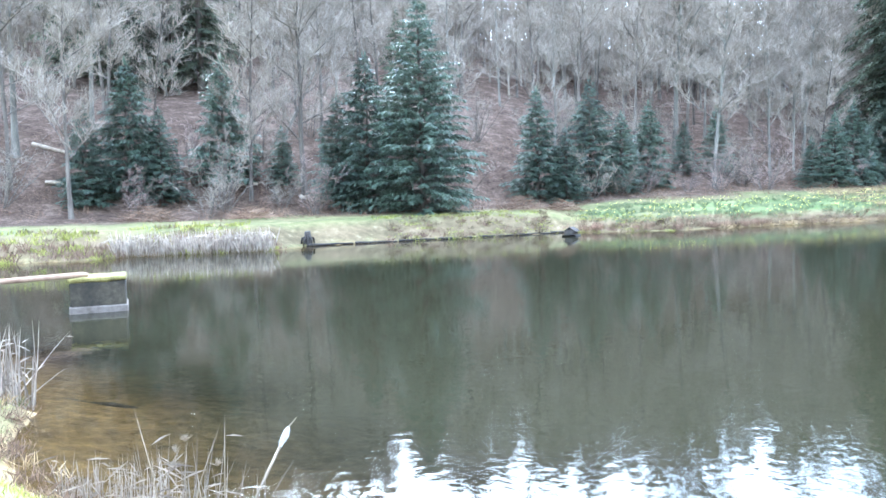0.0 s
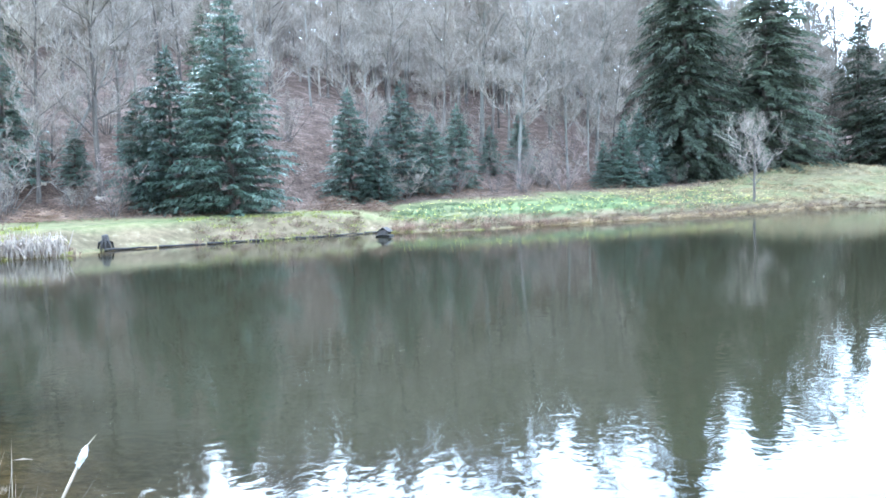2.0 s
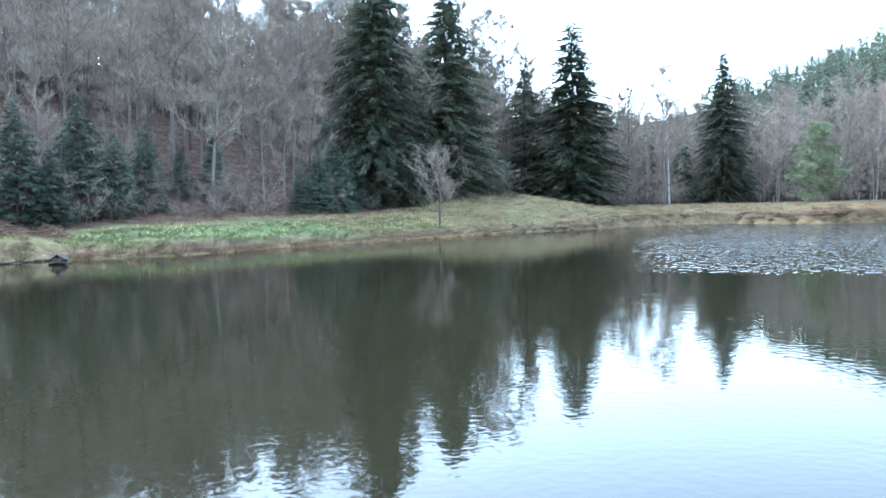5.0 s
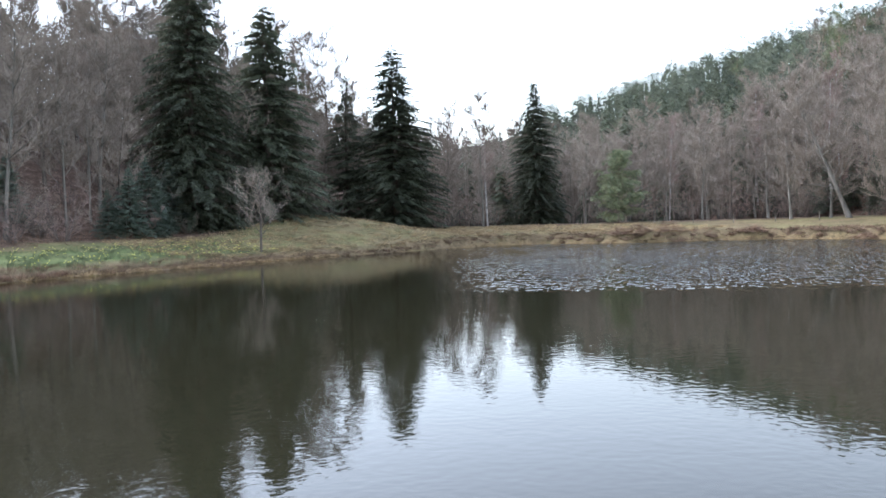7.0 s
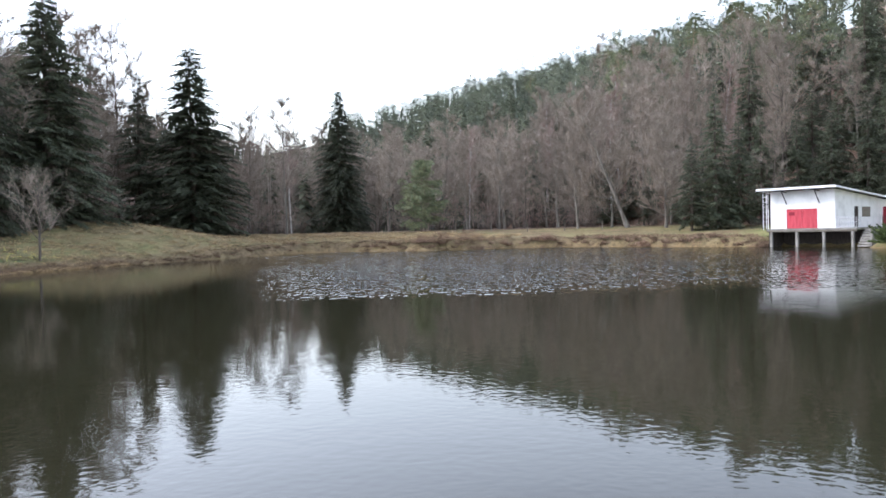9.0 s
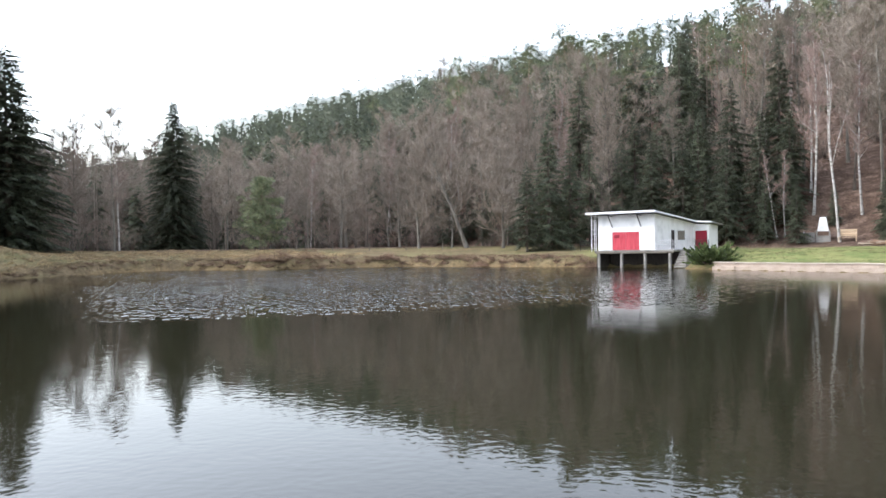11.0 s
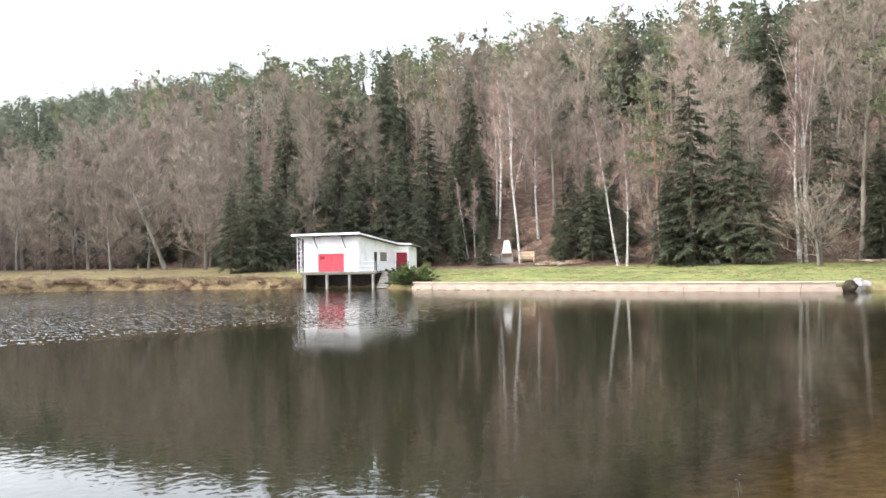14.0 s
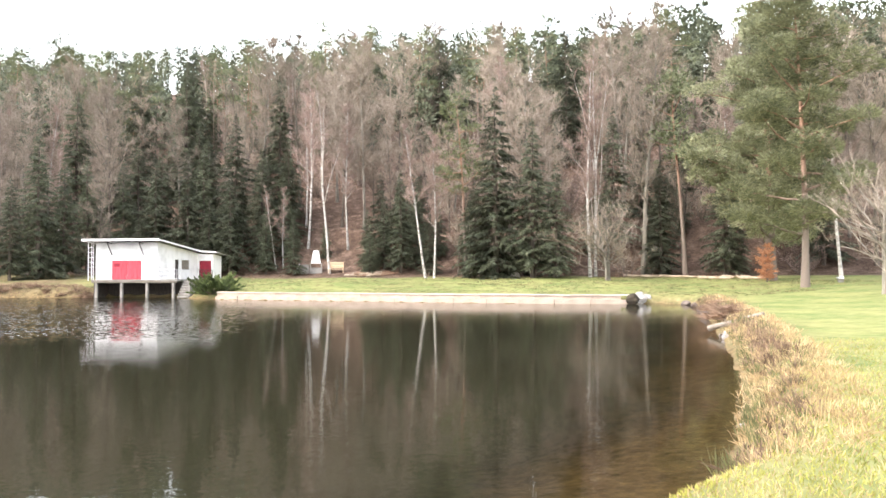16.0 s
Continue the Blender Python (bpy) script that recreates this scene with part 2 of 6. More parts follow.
def height(x, y):
    x, y = np.asarray(x, float), np.asarray(y, float)
    lawn = lawn_side(x, y)
    d = shore_distance(x, y) + (0.18 - 0.10 * lawn) * wobble(x, y, 1.6) * smooth(3, 12, np.hypot(x, y))
    bed = np.maximum(d * 0.17, -1.6)
    low = smooth(5, 11, x) * (1 - smooth(58, 72, x)) * (1 - lawn)      # the meadow climbs from a low edge
    top = (1.15 - 0.62 * low) * (1 - lawn) + 0.62 * lawn
    run = (2.4 - 1.5 * smooth(55, 75, x)) * (1 - lawn) + 1.0 * lawn
    knoll = 2.1 * np.exp(-((x - 63) / 13) ** 2 - ((y - 78) / 9) ** 2)
    rise = 0.065 + 0.055 * low + 0.03 * lawn * smooth(70, 78, x) * smooth(-22, -8, y)
    bank = top * smooth(-0.15, 1.0, d / run) + rise * np.clip(d - 1, 0, 22 - 8 * low) * np.maximum(smooth(25, 70, np.hypot(x, y)), low)
    bank = bank + 0.12 * smooth(1, 6, d) * (1 - smooth(20, 60, np.hypot(x, y)))
    w, v = left_way(x, y), right_way(x, y)
    hl = 0.42 * np.clip(w - 50, 0, None)
    hl = 76 * (1 - np.exp(-hl / 76)) * smooth(48, 60, w)
    hr = 0.52 * np.clip(v - 86, 0, None)
    hr = 80 * (1 - np.exp(-hr / 80)) * smooth(84, 98, v) * (1 + 0.35 * smooth(170, 420, np.hypot(x, y)))
    hill = np.maximum(hl, hr) + 0.35 * np.minimum(hl, hr)
    far = np.hypot(x, y)
    hill = hill + (0.35 * wobble(x, y, 6) + 1.1 * wobble(x, y, 23, 1)) * smooth(2, 14, hill)
    rough = 0.05 * wobble(x, y, 1.1, 2) * (1 - 0.75 * lawn) + 0.03 * wobble(x, y, 3.1, 3)
    rough = rough + 0.26 * wobble(x, y, 1.9, 2) * smooth(0.3, 1.2, d) * (1 - smooth(2.5, 6, d)) * (1 - lawn) * smooth(55, 75, x)
    return np.where(d < 0, bed + 0.02 * wobble(x, y, 0.7), bank + knoll * smooth(2, 8, d) + hill + rough * smooth(0, 1.5, d)) * (1 - smooth(900, 2500, far) * 0.6)


CELL, GX0, GY0 = 0.4, -60.0, -95.0
MAPX, MAPY = np.meshgrid(np.arange(GX0, 190, CELL), np.arange(GY0, 130, CELL), indexing="ij")
ZMAP, DMAP = height(MAPX, MAPY), shore_distance(MAPX, MAPY)


def from_map(table, x, y):
    i, j = int((x - GX0) / CELL), int((y - GY0) / CELL)
    u, v = (x - GX0) / CELL - i, (y - GY0) / CELL - j
    return float((table[i, j] * (1 - u) + table[i + 1, j] * u) * (1 - v) + (table[i, j + 1] * (1 - u) + table[i + 1, j + 1] * u) * v)


def ground_z(x, y):
    if GX0 < x < 189 and GY0 < y < 129:
        return from_map(ZMAP, x, y)
    return float(height(np.array([x]), np.array([y]))[0])


# ---- building helpers ----
def mesh_from(name, verts, faces, mats, idx=None, smooth_shade=False):
    me = bpy.data.meshes.new(name)
    me.from_pydata(verts, [], faces)
    for m in (mats if isinstance(mats, (list, tuple)) else [mats]):
        me.materials.append(m)
    if idx is not None:
        me.polygons.foreach_set("material_index", idx)
    if smooth_shade:
        me.polygons.foreach_set("use_smooth", [True] * len(me.polygons))
    me.update()
    return me


def child(name, me, parent, label="", m=None):
    ob = new(name, me)
    ob.parent = parent
    if m is not None:
        ob.matrix_basis = m
    if label:
        ob["label"] = label
    return ob


def part(name, bm, mat, parent, label="", m=None):
    """Links a bmesh as one mesh object under a thing or a part."""
    me = bpy.data.meshes.new(name)
    bm.normal_update()
    bm.to_mesh(me)
    bm.free()
    me.materials.append(mat)
    return child(name, me, parent, label, m)


def box(sx, sy, sz, at=(0, 0, 0), bevel=0.012, turn=None):
    bm = bmesh.new()
    add_box(bm, sx, sy, sz, at, bevel, turn)
    return bm


def add_box(bm, sx, sy, sz, at=(0, 0, 0), bevel=0.012, turn=None):
    """A bevelled block whose base centre is at the place given."""
    got = bmesh.ops.create_cube(bm, size=1.0)["verts"]
    bmesh.ops.scale(bm, vec=(sx, sy, sz), verts=got)
    if bevel:
        edges = list({e for v in got for e in v.link_edges})
        got = list({v for f in bmesh.ops.bevel(bm, geom=edges, offset=min(bevel, 0.3 * min(sx, sy, sz)), segments=1, affect="EDGES")["faces"] for v in f.verts} | {v for v in got if v.is_valid})
    mat = Matrix.Translation(at) @ (turn or Matrix()) @ Matrix.Translation((0, 0, sz / 2))
    bmesh.ops.transform(bm, matrix=mat, verts=got)


def thing(name, label, category, m=None, group="", kind=""):
    ob = new(name)
    ob.empty_display_size = 0.2
    if m is not None:
        ob.matrix_basis = m
    return tagged(ob, label, category, group, kind)


class Tubes:
    """Gathers tapered tubes and loose blades into plain vertex and face lists."""

    def __init__(self):
        self.v, self.f = [], []

    def tube(self, pts, radii, sides=5, cap=False):
        base = len(self.v)
        pts = [Vector(p) for p in pts]
        n = len(pts)
        for i, p in enumerate(pts):
            d = (pts[min(i + 1, n - 1)] - pts[max(i - 1, 0)]).normalized()
            a = d.orthogonal().normalized() if abs(d.z) < 0.9 else Vector((1, 0, 0)).cross(d).normalized()
            b = d.cross(a)
            last = i == n - 1 and not cap
            if last:
                self.v.append(tuple(p))
            else:
                for k in range(sides):
                    t = 2 * math.pi * k / sides
                    self.v.append(tuple(p + radii[i] * (math.cos(t) * a + math.sin(t) * b)))
        for i in range(n - 1):
            o = base + i * sides
            for k in range(sides):
                k2 = (k + 1) % sides
                if i == n - 2 and not cap:
                    self.f.append((o + k, o + k2, base + (n - 1) * sides))
                else:
                    self.f.append((o + k, o + k2, o + sides + k2, o + sides + k))
        if cap:
            o = base + (n - 1) * sides
            self.f.append(tuple(o + k for k in range(sides)))

    def twig(self, p, q, r):
        """A thin three-sided spike."""
        base = len(self.v)
        d = (q - p).normalized()
        a = d.orthogonal().normalized() * r
        b = d.cross(a)
        self.v += [tuple(p + a), tuple(p - 0.5 * a + 0.87 * b), tuple(p - 0.5 * a - 0.87 * b), tuple(q)]
        self.f += [(base, base + 1, base + 3), (base + 1, base + 2, base + 3), (base + 2, base, base + 3)]

    def sliver(self, p, q, w):
        """The finest twigs: one slender triangle."""
        base = len(self.v)
        a = (q - p).cross(Vector((rnd(-1, 1), rnd(-1, 1), rnd(-1, 1)))).normalized() * w * 0.5
        self.v += [tuple(p + a), tuple(p - a), tuple(q)]
        self.f.append((base, base + 1, base + 2))

    def blade(self, p, d, side, length, width, bend=0.0):
        """A tapering leaf of two triangles, folded a little."""
        base = len(self.v)
        q = p + d * length * 0.5 + Vector((0, 0, -bend * length * 0.3))
        self.v += [tuple(p), tuple(q + side * width * 0.5), tuple(p + d * length + Vector((0, 0, -bend * length))), tuple(q - side * width * 0.5)]
        self.f += [(base, base + 1, base + 2), (base, base + 2, base + 3)]

    def mesh(self, name, mat, smooth_shade=False):
        return mesh_from(name, self.v, self.f, mat, None, smooth_shade)


def rnd(a, b):
    return random.uniform(a, b)


def unit(az, el):
    return Vector((math.cos(az) * math.cos(el), math.sin(az) * math.cos(el), math.sin(el)))


# ---- ground ----
def ring_grid(radii, angles):
    r, a = np.meshgrid(radii, angles, indexing="ij")
    return r * np.sin(a), r * np.cos(a)


def grid_faces(nr, na, keep=None):
    i, j = np.meshgrid(np.arange(nr - 1), np.arange(na), indexing="ij")
    k = (j + 1) % na
    f = np.stack([i * na + j, i * na + k, (i + 1) * na + k, (i + 1) * na + j], -1).reshape(-1, 4)
    return f if keep is None else f[keep[f].all(1)]


def ring_steps():
    out, r = [], 0.25
    while r < 2900:
        out.append(r)
        r += max(0.14, 0.0135 * r) if r < 210 else 0.07 * r
    return np.array(out)


RINGS = ring_steps()
ANGLES = np.radians(np.concatenate([np.arange(-48, 150, 0.5), np.arange(150, 312, 4.5)]))


def put_attr(me, name, values):
    a = me.attributes.new(name, "FLOAT", "POINT")
    a.data.foreach_set("value", np.ascontiguousarray(values, dtype=np.float32).ravel())


def ground_material():
    m = bpy.data.materials.new("ground")
    m.use_nodes = True
    n, l = m.node_tree.nodes, m.node_tree.links
    b = n["Principled BSDF"]
    co = n.new("ShaderNodeTexCoord")

    def noise_tex(scale, detail=5, rough=0.6):
        t = n.new("ShaderNodeTexNoise")
        t.inputs["Scale"].default_value, t.inputs["Detail"].default_value, t.inputs["Roughness"].default_value = scale, detail, rough
        l.new(co.outputs["Object"], t.inputs["Vector"])
        return t.outputs["Fac"]

    def ramp(fac, *stops):
        r = n.new("ShaderNodeValToRGB")
        e = r.color_ramp.elements
        while len(e) < len(stops):
            e.new(0.5)
        for el, (p, c) in zip(e, stops):
            el.position, el.color = p, (*c, 1)
        l.new(fac, r.inputs[0])
        return r.outputs[0]

    def mix(fac, a, c, mode="MIX"):
        x = n.new("ShaderNodeMix")
        x.data_type, x.blend_type = "RGBA", mode
        if isinstance(fac, float):
            x.inputs[0].default_value = fac
        else:
            l.new(fac, x.inputs[0])
        l.new(a, x.inputs[6])
        l.new(c, x.inputs[7])
        return x.outputs[2]

    def attr(name):
        a = n.new("ShaderNodeAttribute")
        a.attribute_name = name
        return a.outputs["Fac"]

    big, mid, fine, leafy, patch = noise_tex(0.35), noise_tex(2.2), noise_tex(14, 6, 0.7), noise_tex(5, 6, 0.75), noise_tex(0.8, 6, 0.7)
    grass = mix(fine, ramp(mid, (0.35, (0.11, 0.135, 0.042)), (0.5, (0.19, 0.20, 0.068)), (0.68, (0.28, 0.27, 0.11))),
                ramp(big, (0.38, (0.09, 0.14, 0.042)), (0.62, (0.26, 0.25, 0.10))))
    lush = mix(fine, ramp(mid, (0.35, (0.07, 0.105, 0.035)), (0.65, (0.17, 0.19, 0.075))), ramp(big, (0.38, (0.10, 0.135, 0.045)), (0.62, (0.22, 0.22, 0.10))))
    # dry grass, with the shade of the sun-averted banks darkened into its colours
    dry = mix(fine, ramp(mid, (0.35, (0.085, 0.060, 0.034)), (0.6, (0.205, 0.148, 0.087)), (0.75, (0.40, 0.33, 0.21))),
              ramp(big, (0.38, (0.098, 0.084, 0.040)), (0.62, (0.22, 0.163, 0.09))))
    litter = mix(leafy, ramp(leafy, (0.36, (0.030, 0.020, 0.014)), (0.5, (0.105, 0.068, 0.047)), (0.64, (0.27, 0.19, 0.138))),
                 ramp(patch, (0.36, (0.038, 0.026, 0.019)), (0.5, (0.115, 0.077, 0.055)), (0.66, (0.29, 0.21, 0.158))))
    bed = mix(fine, ramp(mid, (0.35, (0.085, 0.062, 0.030)), (0.65, (0.23, 0.165, 0.083))), ramp(leafy, (0.4, (0.07, 0.05, 0.025)), (0.65, (0.36, 0.25, 0.12))))
    c = mix(attr("lush"), grass, lush)
    c = mix(attr("dry"), c, dry)
    c = mix(attr("litter"), c, litter)
    c = mix(attr("bed"), c, bed)
    l.new(c, b.inputs["Base Color"])
    b.inputs["Roughness"].default_value = 0.95
    b.inputs["Specular IOR Level"].default_value = 0.1
    bp = n.new("ShaderNodeBump")
    bp.inputs["Strength"].default_value, bp.inputs["Distance"].default_value = 1.0, 0.16
    l.new(leafy, bp.inputs["Height"])
    uneven = n.new("ShaderNodeMapRange")
    uneven.inputs["To Min"].default_value = 0.22
    l.new(attr("litter"), uneven.inputs["Value"])
    l.new(uneven.outputs[0], bp.inputs["Strength"])
    l.new(bp.outputs[0], b.inputs["Normal"])
    return m


def zones(x, y):
    """How far each spot is daffodil meadow, dry bank, leaf litter and pond bed."""
    d, w, v = shore_distance(x, y), left_way(x, y), right_way(x, y)
    lawn = lawn_side(x, y)
    edge = 1.6 * wobble(x, y, 4.0, 4)
    litter = np.maximum(smooth(46.5, 49.5, w + edge), smooth(82, 86, v + edge))
    litter = np.maximum(litter, smooth(122, 127, np.hypot(x, y) + edge) * smooth(60, 75, x))
    meadow = smooth(30, 36, y) * smooth(7, 11, x) * smooth(46, 38, x) * smooth(0.8, 2.0, d + 0.3 * edge) * (1 - smooth(43.5, 46.0, w + 0.5 * edge))
    dry = smooth(-0.1, 0.2, d) * (1 - smooth(1.2, 3.4, d + 0.5 * edge)) * (1 - 0.75 * lawn) + 0.45 * smooth(0.25, 0.6, wobble(x, y, 7, 5)) * (1 - lawn)
    # more of the darkened dry tone where the rough banks lie in shade
    dry = np.maximum(dry, (0.8 + 0.3 * wobble(x, y, 5, 6)) * smooth(58, 75, x) * smooth(8, 16, y))
    dry = np.maximum(dry, (0.55 + 0.25 * wobble(x, y, 3, 8)) * (1 - lawn) * (1 - meadow))
    dry = np.maximum(dry, 0.7 * (1 - smooth(0.2, 1.5, d + 0.3 * edge)) * lawn)
    dry = np.maximum(dry, (0.72 + 0.3 * wobble(x, y, 4, 7)) * smooth(43, 54, x) * smooth(30, 40, y) * (1 - lawn))
    bed = smooth(0.12, -0.05, d)
    return meadow, np.clip(dry, 0, 1), litter, bed


gx, gy = ring_grid(RINGS, ANGLES)
gz = height(gx, gy)
na = len(ANGLES)
co = np.stack([gx, gy, gz], -1).reshape(-1, 3)
faces = grid_faces(len(RINGS), na)
centre = len(co)
co = np.vstack([co, [[0, 0, ground_z(0, 0)]]])
fl = [tuple(f) for f in faces.tolist()] + [(centre, (k + 1) % na, k) for k in range(na)]
gm = mesh_from("ground", co.tolist(), fl, ground_material(), None, True)
for nm, val in zip(("lush", "dry", "litter", "bed"), zones(co[:, 0], co[:, 1])):
    put_attr(gm, nm, val)
ground = tagged(new("ground", gm), "grassy banks, mown lawn and leaf-strewn wooded slopes round a pond", "ground", kind="structure")


# ---- pond ----
def water_material():
    m = bpy.data.materials.new("pond_water")
    m.use_nodes = True
    n, l = m.node_tree.nodes, m.node_tree.links
    n.remove(n["Principled BSDF"])
    out = n["Material Output"]
    co = n.new("ShaderNodeTexCoord")

    def noise_tex(scale, stretch, detail, turn=0):
        mt, mp = n.new("ShaderNodeMapping"), n.new("ShaderNodeMapping")
        mt.inputs["Rotation"].default_value = (0, 0, radians(-turn))
        mp.inputs["Scale"].default_value = stretch
        t = n.new("ShaderNodeTexNoise")
        t.inputs["Scale"].default_value, t.inputs["Detail"].default_value = scale, detail
        l.new(co.outputs["Object"], mt.inputs["Vector"])
        l.new(mt.outputs[0], mp.inputs["Vector"])
        l.new(mp.outputs[0], t.inputs["Vector"])
        return t.outputs["Fac"]

    def attr(name):
        a = n.new("ShaderNodeAttribute")
        a.attribute_name = name
        return a.outputs["Fac"]

    def bump(height, strength, dist, before=None):
        bp = n.new("ShaderNodeBump")
        bp.inputs["Distance"].default_value = dist
        if isinstance(strength, float):
            bp.inputs["Strength"].default_value = strength
        else:
            l.new(strength, bp.inputs["Strength"])
        l.new(height, bp.inputs["Height"])
        if before:
            l.new(before, bp.inputs["Normal"])
        return bp.outputs[0]

    calm = bump(noise_tex(1.2, (1, 1, 1), 1), 0.20, 0.010)
    calm = bump(noise_tex(6.5, (1, 1, 1), 1), 0.30, 0.0062, calm)
    flecks = n.new("ShaderNodeMapRange")           # gusts roughen the surface in short bright dashes
    flecks.inputs["From Min"].default_value, flecks.inputs["From Max"].default_value = 0.43, 0.52
    l.new(noise_tex(1.0, (1.2, 8.0, 1), 1, 24), flecks.inputs["Value"])
    gust = n.new("ShaderNodeMath")
    gust.operation = "MULTIPLY"
    l.new(flecks.outputs[0], gust.inputs[0])
    l.new(attr("ruffled"), gust.inputs[1])
    wind = bump(noise_tex(1.0, (1.5, 3.0, 1), 0, 24), gust.outputs[0], 0.5, calm)
    gloss = n.new("ShaderNodeBsdfGlossy")
    l.new(attr("breeze"), gloss.inputs["Roughness"])
    l.new(wind, gloss.inputs["Normal"])
    murk = n.new("ShaderNodeBsdfDiffuse")
    murk.inputs["Color"].default_value = (0.0205, 0.0190, 0.0102, 1)
    clear = n.new("ShaderNodeBsdfTransparent")
    clear.inputs["Color"].default_value = (0.78, 0.72, 0.55, 1)
    body = n.new("ShaderNodeMixShader")
    l.new(attr("murk"), body.inputs[0])
    l.new(clear.outputs[0], body.inputs[1])
    l.new(murk.outputs[0], body.inputs[2])
    fr = n.new("ShaderNodeFresnel")
    fr.inputs["IOR"].default_value = 1.33
    l.new(wind, fr.inputs["Normal"])
    mx = n.new("ShaderNodeMixShader")
    l.new(fr.outputs[0], mx.inputs[0])
    l.new(body.outputs[0], mx.inputs[1])
    l.new(gloss.outputs[0], mx.inputs[2])
    l.new(mx.outputs[0], out.inputs["Surface"])
    return m


near = RINGS < 140
wx, wy = ring_grid(RINGS[near], ANGLES)
wd = shore_distance(wx, wy).ravel()
faces = grid_faces(int(near.sum()), na, wd < 1.2)
used, faces = np.unique(faces, return_inverse=True)
wxy = np.stack([wx.ravel(), wy.ravel(), np.zeros(wx.size)], -1)[used]
wm = mesh_from("water", wxy.tolist(), [tuple(f) for f in faces.reshape(-1, 4).tolist()], water_material(), None, True)
x, y = wxy[:, 0], wxy[:, 1]
put_attr(wm, "murk", smooth(-0.3, -3.9, wd[used] + 0.7 * wobble(x, y, 2.5)) * 0.97 + 0.03)
far_r = np.hypot(x, y) + 2.2 * wobble(x, y, 7, 1)
wind_way = np.degrees(np.arctan2(x, y)) + 2.0 * wobble(x, y, 14, 2)
put_attr(wm, "ruffled", smooth(27, 37, far_r) * smooth(44, 60, wind_way) * (1 - 0.84 * smooth(73, 86, wind_way)) * (0.9 + 0.35 * wobble(x, y, 6, 3)) * (1 - 0.9 * smooth(88, 98, wind_way)))
put_attr(wm, "breeze", 0.018 + 0.035 * smooth(78, 94, wind_way) * smooth(12, 25, np.hypot(x, y)))
tagged(new("water", wm), "calm dark olive pond water mirroring trees and sky, ruffled far out", "water", kind="structure")


# ---- trees ----
def bent_path(p, d, length, steps, lift=0.0, wander=0.12):
    pts = [p.copy()]
    for _ in range(steps):
        d = (d + Vector((rnd(-wander, wander), rnd(-wander, wander), rnd(-wander, wander) + lift))).normalized()
        p = p + d * (length / steps)
        pts.append(p.copy())
    return pts


def along(pts, t):
    k = min(int(t * (len(pts) - 1)), len(pts) - 2)
    u = t * (len(pts) - 1) - k
    return pts[k].lerp(pts[k + 1], u), (pts[k + 1] - pts[k]).normalized()


def bare_tree_meshes(name, tall, trunk_r, first, spread, rise, bark, twig, limbs=16, fine=1.0, lean=0.0, forks=1, twig_r=0.029):
    """Trunk with limbs, and the fine twigs as a crown. first: height share of the lowest limb; rise: how steeply limbs climb."""
    wood, fuzz = Tubes(), Tubes()
    for s in range(forks):
        start = Vector((rnd(-0.15, 0.15), rnd(-0.15, 0.15), -0.25)) if s else Vector((0, 0, -0.25))
        d = Vector((lean + (rnd(-0.12, 0.12) if s else 0), rnd(-0.04, 0.04) + (rnd(-0.12, 0.12) if s else 0), 1)).normalized()
        h = tall * (1 if s == 0 else rnd(0.75, 0.95))
        trunk = bent_path(start, d, h, 9, 0.02, 0.045)
        r0 = trunk_r * (1 if forks == 1 else 0.75)
        radii = [r0 * (1.45 if i == 0 else 1) * (1 - i / 9) ** 0.8 + 0.02 for i in range(10)]
        wood.tube(trunk, radii, 8)
        for i in range(limbs):
            t = first + (0.97 - first) * (i + rnd(0, 0.8)) / limbs
            p, td = along(trunk, t)
            a = i * 2.4 + rnd(-0.5, 0.5)
            reach = spread * (1 - ((t - first) / (1.02 - first)) ** 1.8 * 0.7) * rnd(0.6, 1.15)
            d1 = unit(a, rise + rnd(-0.25, 0.25) + 0.35 * (t - first))
            limb = bent_path(p, d1, reach, 5, 0.045, 0.17)
            rl = max(0.022, min(0.4 * r0, 0.024 * reach))
            wood.tube(limb, [rl * (1 - k / 5.6) for k in range(6)], 4)
            for j in range(int(8 * fine) + 1):
                q, qd = along(limb, rnd(0.08, 1))
                d2 = (qd * 0.7 + unit(rnd(0, 6.3), rnd(-0.25, 1.0)) * 0.85).normalized()
                l2 = reach * rnd(0.25, 0.55)
                bough = bent_path(q, d2, l2, 2, 0.06, 0.2)
                fuzz.tube(bough, [rl * 0.36 + 0.006, rl * 0.24 + 0.005, 0.005], 3)
                for k in range(int(8 * fine) + 1):
                    u, ud = along(bough, rnd(0.05, 1))
                    d3 = (ud * 0.75 + unit(rnd(0, 6.3), rnd(-0.2, 1.15)) * 0.8).normalized()
                    e = u + d3 * l2 * rnd(0.35, 0.8)
                    fuzz.sliver(u, e, twig_r * 1.75)
                    for _ in range(3):
                        g = u.lerp(e, rnd(0.1, 0.9))
                        fuzz.sliver(g, g + (d3 * 0.8 + unit(rnd(0, 6.3), rnd(-0.3, 1.1)) * 0.8).normalized() * rnd(0.4, 0.95) * min(1.0, l2), twig_r * 1.25)
    return wood.mesh(name + "_trunk", bark, True), fuzz.mesh(name + "_twigs", twig)


